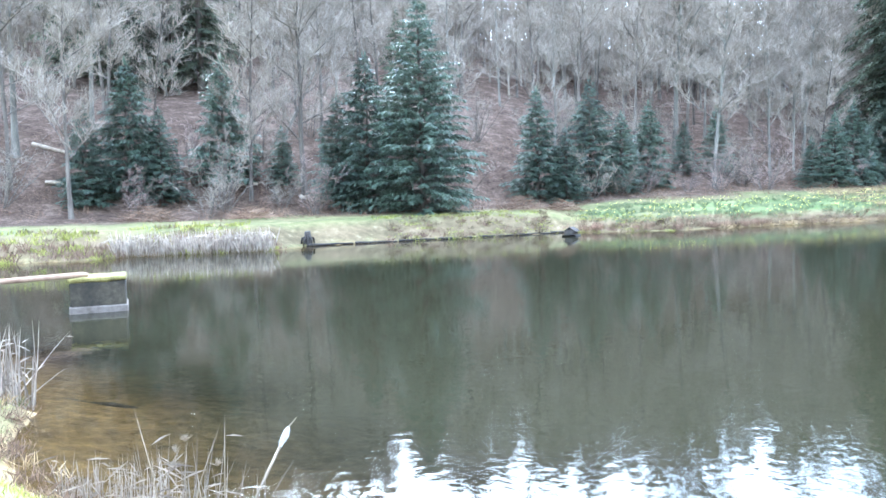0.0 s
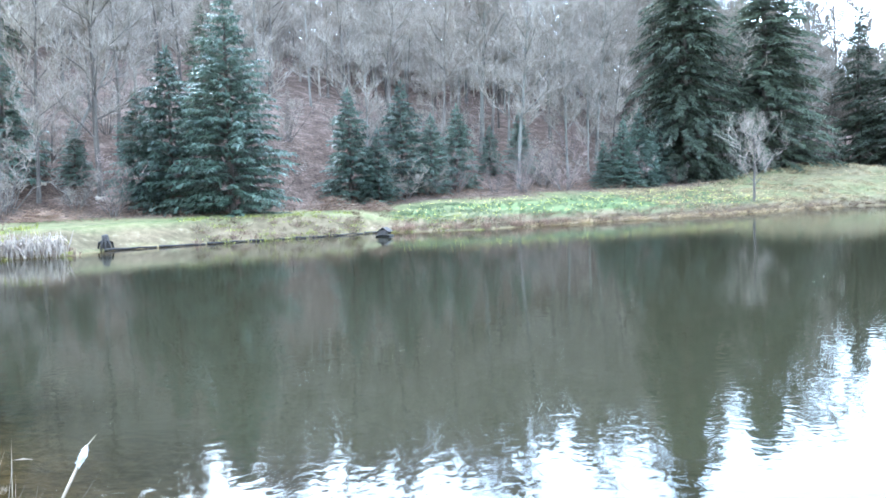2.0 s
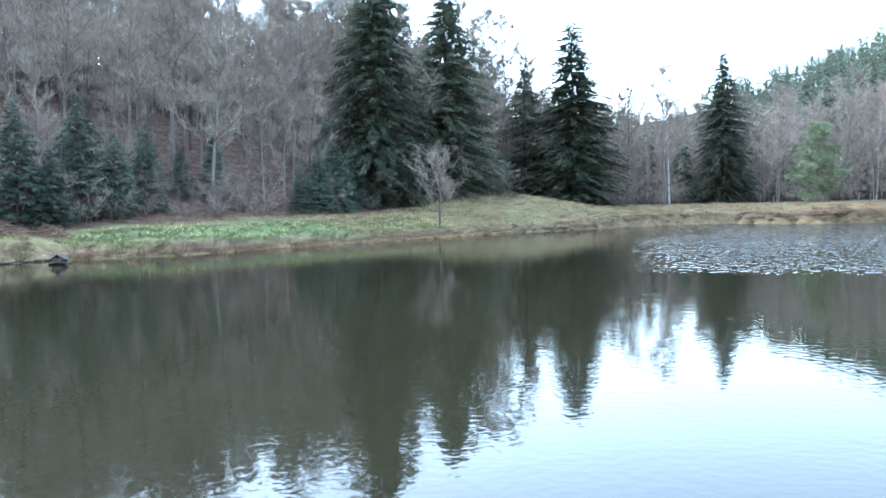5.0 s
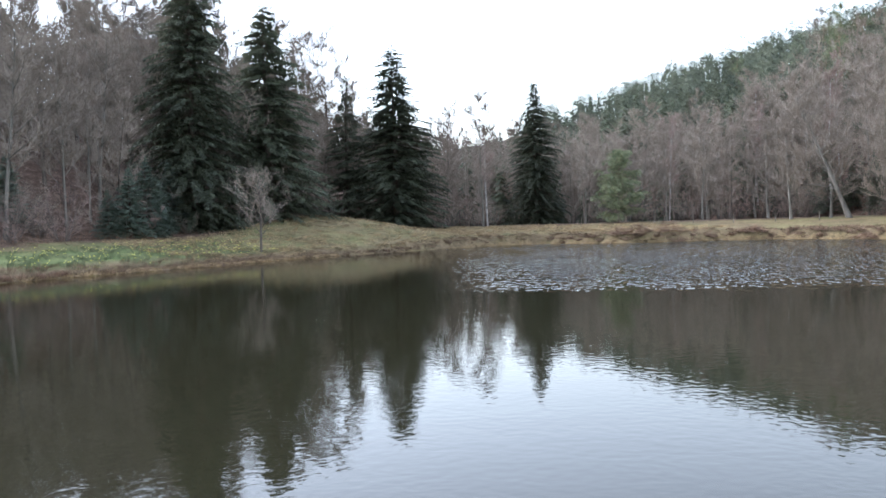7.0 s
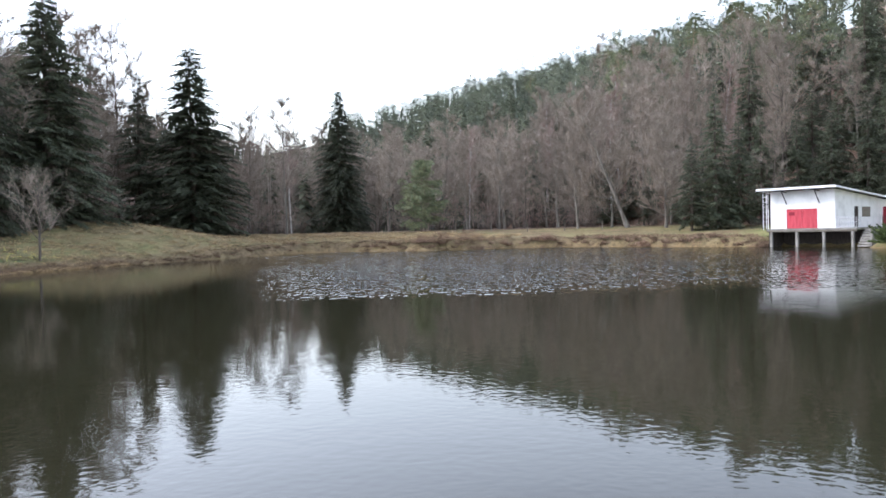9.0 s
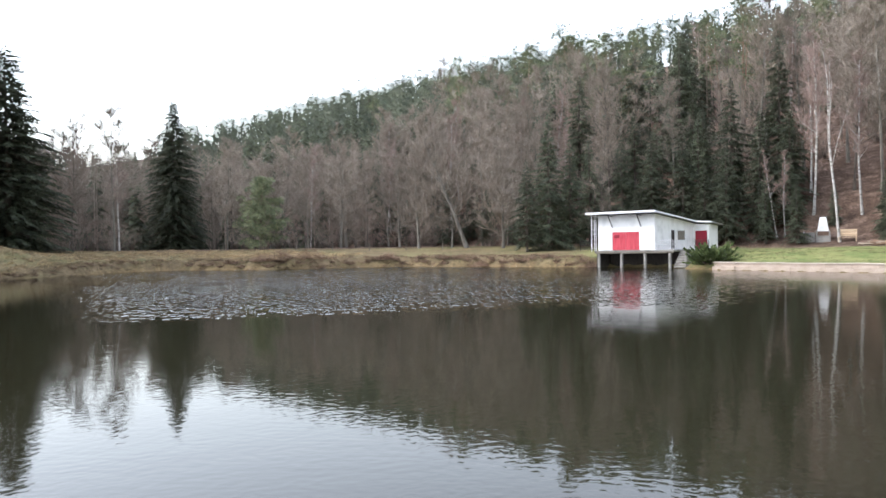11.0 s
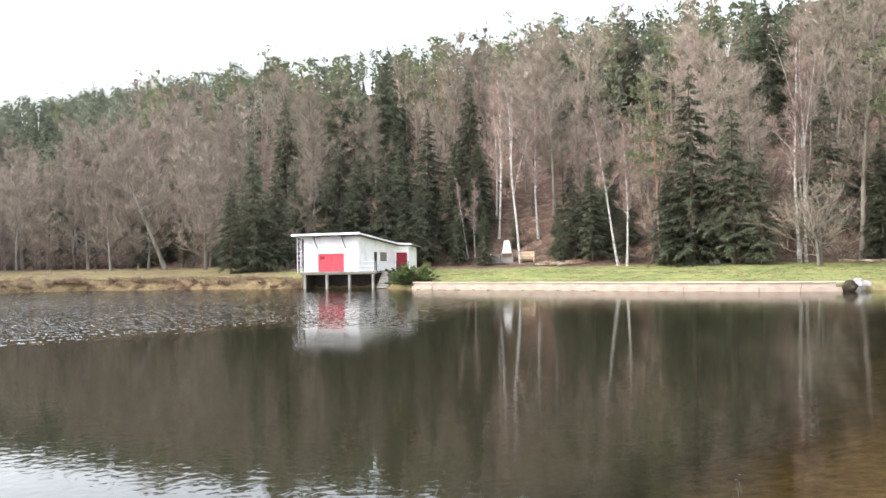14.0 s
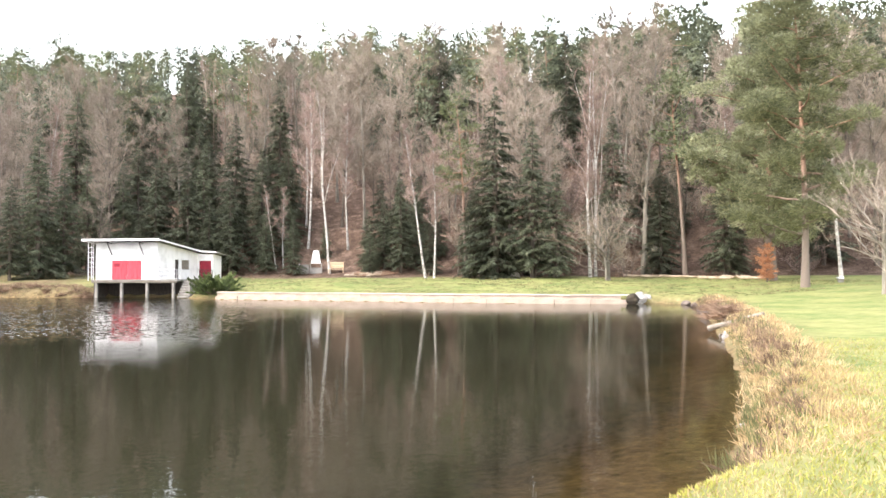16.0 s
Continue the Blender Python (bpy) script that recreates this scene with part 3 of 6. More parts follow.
def conifer_meshes(name, tall, width, needles, bark, low=0.03, droop=0.25, step=0.36, per=7, spray=0.42, ragged=0.2, power=0.85, curve=0.0):
    """A spire of whorled boughs, each hung with many small sprays of needles."""
    wood, leaf = Tubes(), Tubes()
    wood.tube(bent_path(Vector((0, 0, -0.3)), Vector((0, 0, 1)), tall + 0.25, 6, 0, 0.01), [0.016 * tall * (1 - i / 6.2) + 0.01 for i in range(7)], 7)
    z, p1, p2 = low * tall, rnd(0, 6.3), rnd(0, 6.3)
    while z < tall * 0.985:
        share = 1 - (z - low * tall) / (tall * (1 - low))
        reach = width * share ** power * (0.8 + 0.2 * min(1, (1 - share) * 6 + curve))
        n = max(4, int(per * (0.5 + 0.5 * share)))
        off = rnd(0, 6.3)
        for i in range(n):
            if random.random() < 0.3 * ragged:
                continue
            a = off + 6.283 * i / n + rnd(-0.35, 0.35)
            lump = 1 + 0.5 * ragged * (math.sin(2 * a + p1 + 11 * z / tall) + 0.7 * math.sin(3 * a + p2 - 17 * z / tall))
            r = max(0.15, reach * lump * rnd(1 - ragged * 1.6, 1 + ragged))
            p0 = Vector((0, 0, z + rnd(-0.9, 0.9) * step))
            sag = droop * rnd(0.55, 1.4)
            out, side = Vector((math.cos(a), math.sin(a), 0)), Vector((-math.sin(a), math.cos(a), 0))
            tip = p0 + out * r + Vector((0, 0, -sag * r * 0.8 + 0.2 * r * (1 - share)))
            if r > 0.5:
                wood.twig(p0, tip, 0.010 + 0.004 * r)
            m = max(3, int(r / (spray * 0.32)))
            for k in range(m):
                t = 0.18 + 0.82 * ((k + rnd(0, 1)) / m) ** 0.75
                p = p0.lerp(tip, t) + Vector((0, 0, 0.16 * r * (math.sin(t * 3.1) - 0.5 * math.sin(t * 3.1) ** 2 + 0.35 * t * t)))
                s = spray * rnd(0.7, 1.3) * (0.75 + 0.12 * min(r, 4)) * (1.15 - 0.45 * t)
                for sg in (-1, 1):
                    d = (out * rnd(0.3, 1.0) + side * sg * rnd(0.3, 1.0) + Vector((0, 0, rnd(-0.75, 0.12)))).normalized()
                    leaf.blade(p, d, (d.cross(Vector((rnd(-0.6, 0.6), rnd(-0.6, 0.6), 1)))).normalized(), s * rnd(0.9, 1.9), s * 0.46, 0.2)
            leaf.blade(tip - out * 0.2, (out + Vector((0, 0, rnd(-0.3, 0.3)))).normalized(), side, spray * rnd(0.8, 1.5), spray * 0.3, 0.05)
        z += step * rnd(0.8, 1.2) * (0.6 + 0.4 * share)
    for i in range(4):
        leaf.blade(Vector((0, 0, tall - 0.45)), unit(i * 1.6, 1.35), unit(i * 1.6 + 1.57, 0), 0.8, 0.12)
    return wood.mesh(name + "_trunk", bark, True), leaf.mesh(name + "_crown", needles)


def puff(leaf, c, rx, rz, n, size, slim=0.42):
    """A loose cushion of needle tufts."""
    for _ in range(n):
        d = unit(rnd(0, 6.283), math.asin(rnd(-0.75, 1)))
        p = c + Vector((d.x * rx, d.y * rx, d.z * rz)) * rnd(0.45, 1.0) ** 0.6
        e = (d + unit(rnd(0, 6.283), rnd(-0.2, 1.2)) * 0.8).normalized()
        leaf.blade(p, e, e.orthogonal().normalized(), size * rnd(0.7, 1.4), size * slim, 0.05)


def pine_meshes(name, tall, clear, width, n_limbs, tufts=26, size=0.34, trunk_r=0.24, clump=0.9, full=1.5, slim=0.42, needles=None):
    """A tall clear stem, crooked limbs and flat cushions of needles."""
    wood, leaf = Tubes(), Tubes()
    trunk = bent_path(Vector((0, 0, -0.3)), Vector((rnd(-0.03, 0.03), rnd(-0.03, 0.03), 1)), tall, 9, 0.02, 0.03)
    wood.tube(trunk, [trunk_r * (1.3 if i == 0 else 1) * (1 - i / 10.5) for i in range(10)], 8)
    for i in range(n_limbs):
        t = clear + (0.99 - clear) * (i + rnd(0, 0.9)) / n_limbs
        p, _ = along(trunk, t)
        share = (t - clear) / (1 - clear)
        reach = width * (0.55 + 0.9 * math.sin(math.pi * min(1, 0.2 + share * 0.8)) - 0.5 * share) * rnd(0.6, 1.1)
        a = i * 2.4 + rnd(-0.5, 0.5)
        limb = bent_path(p, unit(a, rnd(-0.05, 0.45)), reach, 4, 0.03, 0.2)
        wood.tube(limb, [max(0.02, 0.022 * reach) * (1 - k / 5) for k in range(5)], 4)
        for j in range(max(3, int(reach * full))):
            q, _ = along(limb, rnd(0.22, 1))
            c = q + Vector((rnd(-0.7, 0.7), rnd(-0.7, 0.7), rnd(-0.1, 0.5))) * clump
            wood.twig(q, c, 0.02)
            puff(leaf, c, clump * rnd(0.45, 0.8), clump * rnd(0.25, 0.4), tufts, size, slim)
    top = trunk[-1]
    for _ in range(4):
        puff(leaf, top + Vector((rnd(-0.8, 0.8), rnd(-0.8, 0.8), rnd(-1.0, 0.2))) * clump, clump * 0.8, clump * 0.4, tufts, size, slim)
    return wood.mesh(name + "_trunk", M_PINEBARK, True), leaf.mesh(name + "_crown", needles or M_PINE)


def plant_tree(name, meshes, x, y, label, category="tree", size=1.0, turn=None, lean=(0, 0), group="", crown="crown", sink=0.0, tall=None):
    z = ground_z(x, y) - sink
    t = turn if turn is not None else rnd(0, 360)
    s = Matrix.Diagonal((size, size, size * (tall or 1), 1))
    ob = thing(name, label, category, pose(x, y, z, lean[0], lean[1], t) @ s, group)
    child("trunk", meshes[0], ob)
    child(crown, meshes[1], ob)
    return ob


def shrub_meshes(name, tall, spread, stems, bark, twig, dense=1.0):
    """Many thin bare stems from one stool, with a haze of twigs."""
    wood, fuzz = Tubes(), Tubes()
    for i in range(stems):
        a = rnd(0, 6.28)
        stem = bent_path(Vector((math.cos(a) * 0.2, math.sin(a) * 0.2, -0.15)), unit(a, rnd(0.7, 1.4)), tall * rnd(0.7, 1.1), 4, 0.06, 0.14)
        wood.tube(stem, [0.032 * (1 - k / 4.8) for k in range(5)], 4)
        for j in range(int(9 * dense)):
            p, d = along(stem, rnd(0.12, 1))
            e = p + (d * 0.5 + unit(rnd(0, 6.28), rnd(-0.3, 1.0))).normalized() * spread * rnd(0.25, 0.6)
            fuzz.sliver(p, e, 0.034)
            for _ in range(6):
                g = p.lerp(e, rnd(0.1, 1))
                fuzz.sliver(g, g + (unit(rnd(0, 6.28), rnd(-0.4, 1.1)) + (e - p).normalized() * 0.6).normalized() * rnd(0.25, 0.7), 0.024)
    return wood.mesh(name + "_stems", bark), fuzz.mesh(name + "_twigs", twig)


random.seed(11)
BARE = [bare_tree_meshes("bare_tree", 21 + 2 * k % 5, 0.13 + 0.018 * k, 0.20 + 0.05 * (k % 3), 5.6 + 0.5 * (k % 3), 0.62 - 0.1 * (k % 3),
                         M_BARK if k % 2 else M_BEECH, M_TWIG, 20, 1.13) for k in range(5)]
SLIM = [bare_tree_meshes("slim_tree", 16 + k, 0.08 + 0.01 * k, 0.16, 3.6, 0.55, M_BEECH if k % 2 else M_BARK, M_TWIG, 17, 0.9, lean=0.05 * (k - 1)) for k in range(4)]
LIMBY = [bare_tree_meshes("limby_tree", 13 + 2 * k, 0.19, 0.12, 5.0, 0.45, M_BEECH, M_TWIG, 18, 1.0, forks=1 + k % 2) for k in range(3)]
BIRCH = [bare_tree_meshes("birch_tree", 20 + k, 0.13, 0.33, 3.0, 0.95, M_BIRCH, M_TWIGRED, 17, 0.9, lean=(0.0, -0.10, 0.05)[k]) for k in range(3)]
SPRUCE = [conifer_meshes("spruce_tree", 24, 4.7, M_SPRUCE, M_BARK, 0.02 + 0.04 * k, 0.42, 0.66, 10, 0.44, 0.30, 0.78) for k in range(3)]
FIR = [conifer_meshes("fir_tree", 9, 2.9, M_FIR, M_BARK, 0.01, 0.12, 0.30, 11, 0.28, 0.18, 0.72) for k in range(3)]
PINE = [pine_meshes("pine_tree", 20 + 2 * k, 0.52 - 0.06 * k, 3.2, 15, 32, 0.46, 0.22, 1.25, 1.5, 0.3) for k in range(3)]
SHRUB = [shrub_meshes("shrub", 2.6 + 0.8 * k, 1.4 + 0.3 * k, 12, M_BARK, (M_TWIG, M_TWIGRED, M_TWIG)[k]) for k in range(3)]


# ---- the boathouse ----
def boathouse():
    """Low white house on a pier deck; local x along its front, y away from the pond, z up from the water."""
    h = thing("boathouse", "white rendered boathouse with red doors on concrete piers over water", "boathouse", pose(87.2, 9.63, 0, 0, 0, -114.4))
    deck_z, front, depth = 1.82, 6.6, 11.5

    def roof_z(y):
        return 5.74 - 0.092 * (y + 1.0)

    def wall(name, x0, y0, x1, y1, thick, holes=(), z0=deck_z, drop=0.0):
        """An upright wall between two plan points, its top following the roof; holes as (start, end, bottom, top)."""
        d = Vector((x1 - x0, y1 - y0, 0))
        length = d.length
        d.normalize()
        nrm = Vector((-d.y, d.x, 0)) * thick
        cuts = sorted({0.0, length, *[c for q in holes for c in q[:2]]})
        bm = bmesh.new()
        for a, b in zip(cuts, cuts[1:]):
            hole = next((q for q in holes if q[0] <= a + 1e-6 and b <= q[1] + 1e-6), None)
            spans = [(z0, None)] if not hole else [(z0, hole[2]), (hole[3], None)]
            for lo, hi in spans:
                if hi is not None and hi - lo < 0.01:
                    continue
                vs = []
                for off in (Vector((0, 0, 0)), nrm):
                    for s in (a, b):
                        p = Vector((x0, y0, 0)) + d * s + off
                        top = hi if hi is not None else roof_z(p.y) - 0.10 - drop
                        vs.append([bm.verts.new((p.x, p.y, lo)), bm.verts.new((p.x, p.y, top))])
                (a0, a1), (b0, b1), (c0, c1), (e0, e1) = vs
                for f in ((a0, b0, b1, a1), (e0, c0, c1, e1), (c0, a0, a1, c1), (b0, e0, e1, b1), (a1, b1, e1, c1), (c0, e0, b0, a0)):
                    bm.faces.new(f)
        return part(name, bm, M_WHITE, h)

    wall("front_wall", 0, 0, front, 0, 0.24, [(1.7, 4.87, deck_z, 3.75)])
    wall("side_wall", front, 0.245, front, depth, 0.24, [(3.5, 4.4, deck_z, 3.9)])
    wall("side_wall", 0, depth, 0, 0.245, 0.24)
    wall("back_wall", front - 0.245, depth - 0.245, 0.245, depth - 0.245, 0.24)
    # annex with its own red door
    wall("annex_front_wall", front + 0.005, 9.2, front + 1.8, 9.2, 0.22, [(0.2, 1.58, deck_z, 3.85)], drop=0.12)
    wall("annex_side_wall", front + 1.8, 9.425, front + 1.8, depth, 0.22, drop=0.12)

    def slab(name, x0, x1, y0, y1, thick, mat, fall=0.0, lift=0.0, label=""):
        bm = bmesh.new()
        vs = [bm.verts.new((x, y, roof_z(y) + lift + t - fall * (x - x0))) for t in (0, thick) for x, y in ((x0, y0), (x1, y0), (x1, y1), (x0, y1))]
        for f in ((3, 2, 1, 0), (4, 5, 6, 7), (0, 1, 5, 4), (1, 2, 6, 5), (2, 3, 7, 6), (3, 0, 4, 7)):
            bm.faces.new([vs[i] for i in f])
        return part(name, bm, mat, h, label)

    roof = slab("roof", -0.9, front + 0.6, -1.0, depth + 0.4, 0.09, M_ROOF, label="grey felt roof")
    slab("fascia", -0.93, front + 0.63, -1.07, -1.0, 0.22, M_FASCIA, lift=-0.08, label="white fascia board")
    slab("fascia", front + 0.6, front + 0.66, -0.995, 9.0, 0.16, M_FASCIA, lift=-0.06, label="white fascia board")
    slab("fascia", -0.96, -0.9, -0.995, depth + 0.4, 0.16, M_FASCIA, lift=-0.06, label="white fascia board")
    slab("annex_roof", front + 0.67, front + 2.3, 8.75, depth + 0.4, 0.09, M_ROOF, fall=0.06)
    slab("fascia", front + 0.67, front + 2.32, 8.69, 8.75, 0.16, M_FASCIA, fall=0.06, lift=-0.06, label="white fascia board")
    # brackets under the front overhang
    for x in (1.75, 5.1):
        t = Tubes()
        t.tube([(x, -0.02, 4.25), (x, -0.9, 5.42)], [0.05, 0.05], 4, True)
        t.tube([(x, -0.98, 5.50), (x, -0.02, 5.44)], [0.05, 0.05], 4, True)
        child("bracket", t.mesh("bracket", M_DARKWOOD), h, "dark wooden roof bracket")
    for x in (2.0, 4.3):
        part("roof_hook", box(0.09, 0.09, 0.2, (x + 0.1, -1.02, 5.45), 0.02), M_METAL, h)
    # red doors
    for x0, w in ((1.72, 1.56), (3.30, 1.56)):
        leaf = part("red_door", box(w - 0.02, 0.06, 1.9, (x0 + w / 2, 0.07, deck_z + 0.02), 0.01), M_RED, h, "bright red plank door")
        for k in range(7):
            part("plank", box(w / 7 - 0.015, 0.02, 1.86, (x0 + (k + 0.5) * w / 7, 0.035, deck_z + 0.04), 0.006), M_RED, leaf)
    part("sign_board", box(0.62, 0.02, 0.34, (2.25, 0.005, 3.12), 0.005), M_DARKRED, h, "darker red panel on the door")
    # a flat dark panel fills the side doorway
    part("door", box(0.86, 0.06, 2.04, (front - 0.09, 4.2, deck_z + 0.02), 0.01, Matrix.Rotation(radians(90), 4, "Z")), M_DARKWOOD, h, "dark panel filling the doorway")
    leaf = part("annex_door", box(1.34, 0.06, 2.0, (front + 0.89, 9.26, deck_z + 0.02), 0.01), M_DARKRED, h, "dark red plank door")
    for k in range(7):
        part("plank", box(0.178, 0.02, 1.95, (front + 0.32 + 0.19 * k, 9.225, deck_z + 0.04), 0.006), M_DARKRED, leaf)
    # deck, beams and piers
    part("deck", box(9.15, 3.2, 0.16, (4.25, 1.28, deck_z - 0.165), 0.02), M_CONC, h, "weathered concrete deck")
    part("floor_slab", box(front + 2.1, depth - 2.9, 0.16, (front / 2 + 1.05, depth / 2 + 1.44, deck_z - 0.165), 0.02), M_CONC, h)
    part("edge_beam", box(9.0, 0.2, 0.16, (4.2, -0.18, deck_z - 0.33), 0.02), M_GREYWOOD, h)
    for x in (0.15, 2.85, 5.55, 8.3):
        part("pier", box(0.26, 0.26, 3.0, (x, -0.1, -1.5), 0.03), M_CONC, h, "square concrete pier")
    # added dark boards stand in for the deep shade under the deck
    part("quay_wall", box(9.2, 0.3, 3.1, (4.2, 2.75, -1.5), 0.02), M_DARKWOOD, h, "dark backing standing in for the shade under the deck")
    part("quay_wall", box(0.22, 2.5, 3.1, (-0.22, 1.45, -1.5), 0.02), M_DARKWOOD, h)
    # lattice post at the open corner
    post = Tubes()
    for x, y in ((-0.75, -0.1), (-0.2, -0.1), (-0.75, 0.5)):
        post.tube([(x, y, deck_z - 0.1), (x, y, roof_z(y) - 0.02)], [0.035, 0.035], 6, True)
    for k in range(7):
        z = deck_z + 0.25 + 0.5 * k
        post.tube([(-0.75, -0.1, z), (-0.2, -0.1, z)], [0.022, 0.022], 5, True)
        post.tube([(-0.75, -0.1, z), (-0.75, 0.5, z)], [0.022, 0.022], 5, True)
    child("lattice_post", post.mesh("lattice_post", M_FASCIA), h, "white painted lattice post under the eaves")
    # railings
    def railing(points, label, mat=M_METAL):
        r = Tubes()
        for (x0, y0), (x1, y1) in zip(points, points[1:]):
            n = max(2, int(math.hypot(x1 - x0, y1 - y0) / 0.16))
            for zz in (0.12, 0.55, 1.0):
                r.tube([(x0, y0, deck_z + zz), (x1, y1, deck_z + zz)], [0.022, 0.022], 5, True)
            for k in range(n + 1):
                x, y = x0 + (x1 - x0) * k / n, y0 + (y1 - y0) * k / n
                r.tube([(x, y, deck_z - 0.02), (x, y, deck_z + 1.0)], [0.012 if k % n else 0.03] * 2, 4, True)
        return child("railing", r.mesh("railing", mat), h, label)

    railing([(front + 0.15, -0.2), (8.65, -0.2), (8.65, 0.7)], "grey lattice railing")
    railing([(-2.6, 0.6), (-0.9, 0.2)], "thin dark railing beside the deck", M_DARKWOOD)
    railing([(8.6, 5.2), (8.6, 8.6)], "dark railing of the side porch", M_DARKWOOD)
    part("porch_slab", box(2.05, 5.9, 0.14, (front + 1.27, 5.9, deck_z - 0.15), 0.02), M_CONC, h)
    # flat board added in place of an unclear brown bushy thing by the side wall
    part("wall_board", box(1.7, 0.03, 1.0, (front + 0.02, 6.1, 2.85), 0.01, Matrix.Rotation(radians(90), 4, "Z")), M_GREYWOOD, h, "flat brown board standing in for an unclear bushy thing by the wall")
    # steps to the water
    for k in range(7):
        part("step", box(1.1, 0.34, 0.2, (9.55, 0.1 - 0.0 + 0.24 * (k - 3), 0.05 + 0.24 * k), 0.02), M_CONC, h, "worn concrete step")
    part("step_wall", box(0.24, 2.6, 2.2, (10.25, 0.5, -0.4), 0.03), M_CONC, h)
    return h


boathouse()


# ---- named trees round the pond ----
random.seed(23)
BIGFIR = conifer_meshes("big_fir", 14.0, 4.3, M_FIR, M_BARK, 0.01, 0.10, 0.32, 13, 0.24, 0.22, 0.78)
BROAD = [conifer_meshes("broad_spruce", 29, 6.6, M_SPRUCE, M_BARK, 0.01, 0.5, 0.46, 18, 0.33, 0.28, 0.62) for k in range(2)]
FIR_LABEL = "young fir with dense blue-green needles at the wood's edge"
plant_tree("fir_tree", BIGFIR, -1.3, 51.3, "tall dense dark green fir on the grassy pond bank", turn=20)
for x, y, s, k in ((-5.0, 53.5, 1.14, 0), (-7.2, 55.5, 0.8, 1), (-21.8, 49.1, 0.68, 1), (-20.0, 51.3, 0.95, 2), (-17.9, 51.0, 0.66, 0), (-14.9, 54.9, 0.95, 1),
                   (-11.2, 56.2, 0.45, 2), (7.2, 60.8, 0.92, 0), (9.2, 59.8, 0.62, 2), (11.6, 62.8, 0.97, 1), (14.2, 63.6, 0.7, 0), (17.1, 66.5, 0.78, 2), (25.0, 73.2, 0.66, 1),
                   (21.5, 71.5, 0.5, 0), (34.6, 70.8, 0.72, 0), (37.2, 72.6, 0.85, 2), (32.4, 70.4, 0.5, 1), (42.4, 78.0, 0.82, 1), (39.5, 74.5, 0.6, 0)):
    plant_tree("fir_tree", FIR[k], x, y, FIR_LABEL, size=s, group="young firs at the wood's edge")
plant_tree("spruce_tree", BROAD[0], 46.8, 80.5, "very tall dark spruce with drooping boughs beside the meadow", size=1.02, tall=1.12, turn=40)
plant_tree("spruce_tree", BROAD[1], 57.6, 81.5, "very tall broad dark spruce with drooping boughs beside the meadow", size=1.14, tall=0.85, turn=10, sink=1.4)
plant_tree("spruce_tree", BROAD[0], 84.9, 87.6, "tall broad dark spruce at the back of the meadow", size=1.24, tall=0.77, turn=200)
plant_tree("spruce_tree", SPRUCE[1], 80.6, 93.6, "tall narrow dark spruce at the back of the meadow", size=0.98, turn=100)
plant_tree("spruce_tree", BROAD[0], 111.0, 80.3, "single tall spruce with a pointed spire", size=0.80, tall=1.06, turn=60)
for x, y, s, k in ((140.0, 57.0, 0.66, 1), (104.9, 18.0, 0.74, 0), (107.5, 15.5, 0.62, 1), (102.6, 20.5, 0.5, 2), (78.9, -30.3, 0.84, 0), (76.4, -33.4, 0.69, 2), (74.5, -35.2, 0.5, 1),
                   (80.8, -28.6, 0.45, 1), (111.0, 9.0, 0.60, 1), (101.0, -4.0, 0.52, 2), (104.0, -8.0, 0.6, 0), (93.5, -21.5, 0.36, 1), (91.0, -23.0, 0.5, 2), (73.0, -46.5, 0.5, 0), (106.0, 1.0, 0.66, 1), (108.5, -5.0, 0.75, 2), (103.0, -1.5, 0.42, 0), (99.8, -8.2, 0.33, 2), (112.0, -11.0, 0.8, 0), (112.5, 13.5, 0.62, 2), (114.5, 4.5, 0.60, 0), (110.2, -1.0, 0.62, 1), (108.0, 5.0, 0.60, 2), (115.8, -1.6, 0.55, 2), (106.5, -11.6, 0.55, 1)):
    plant_tree("spruce_tree", SPRUCE[k], x, y, "dark spruce with dense boughs at the wood's edge", size=s, group="spruces by the far bank")

random.seed(29)
YOUNGPINE = pine_meshes("young_pine", 10.8, 0.06, 3.0, 44, 110, 0.38, 0.14, 1.0, 1.5, 0.2)
plant_tree("pine_tree", YOUNGPINE, 106.3, 61.8, "young bushy bright green pine behind the pond", size=1.0, turn=30)
OLDPINE = [pine_meshes("old_pine", 25, 0.12, 5.6, 42, 260, 0.36, 0.42, 1.7, 1.12, 0.26, M_OLDPINE), pine_meshes("old_pine", 24, 0.18, 5.2, 38, 260, 0.36, 0.30, 1.7, 1.12, 0.26, M_OLDPINE)]
plant_tree("pine_tree", OLDPINE[0], 59.9, -49.5, "tall old pine with an orange upper trunk and full green crown", turn=200, group="old pines on the lawn")
plant_tree("pine_tree", OLDPINE[1], 50.6, -44.9, "tall old pine with an orange upper trunk and full green crown", turn=80, group="old pines on the lawn")
plant_tree("pine_tree", OLDPINE[1], 66.0, -54.0, "tall old pine with an orange upper trunk and full green crown", turn=310, group="old pines on the lawn")
plant_tree("pine_tree", PINE[0], 71.1, -48.1, "slender pine with a long bare reddish trunk", size=1.08, turn=15)
plant_tree("pine_tree", PINE[1], 81.9, -28.0, "slender pine with a long bare reddish trunk", size=0.9, turn=75)

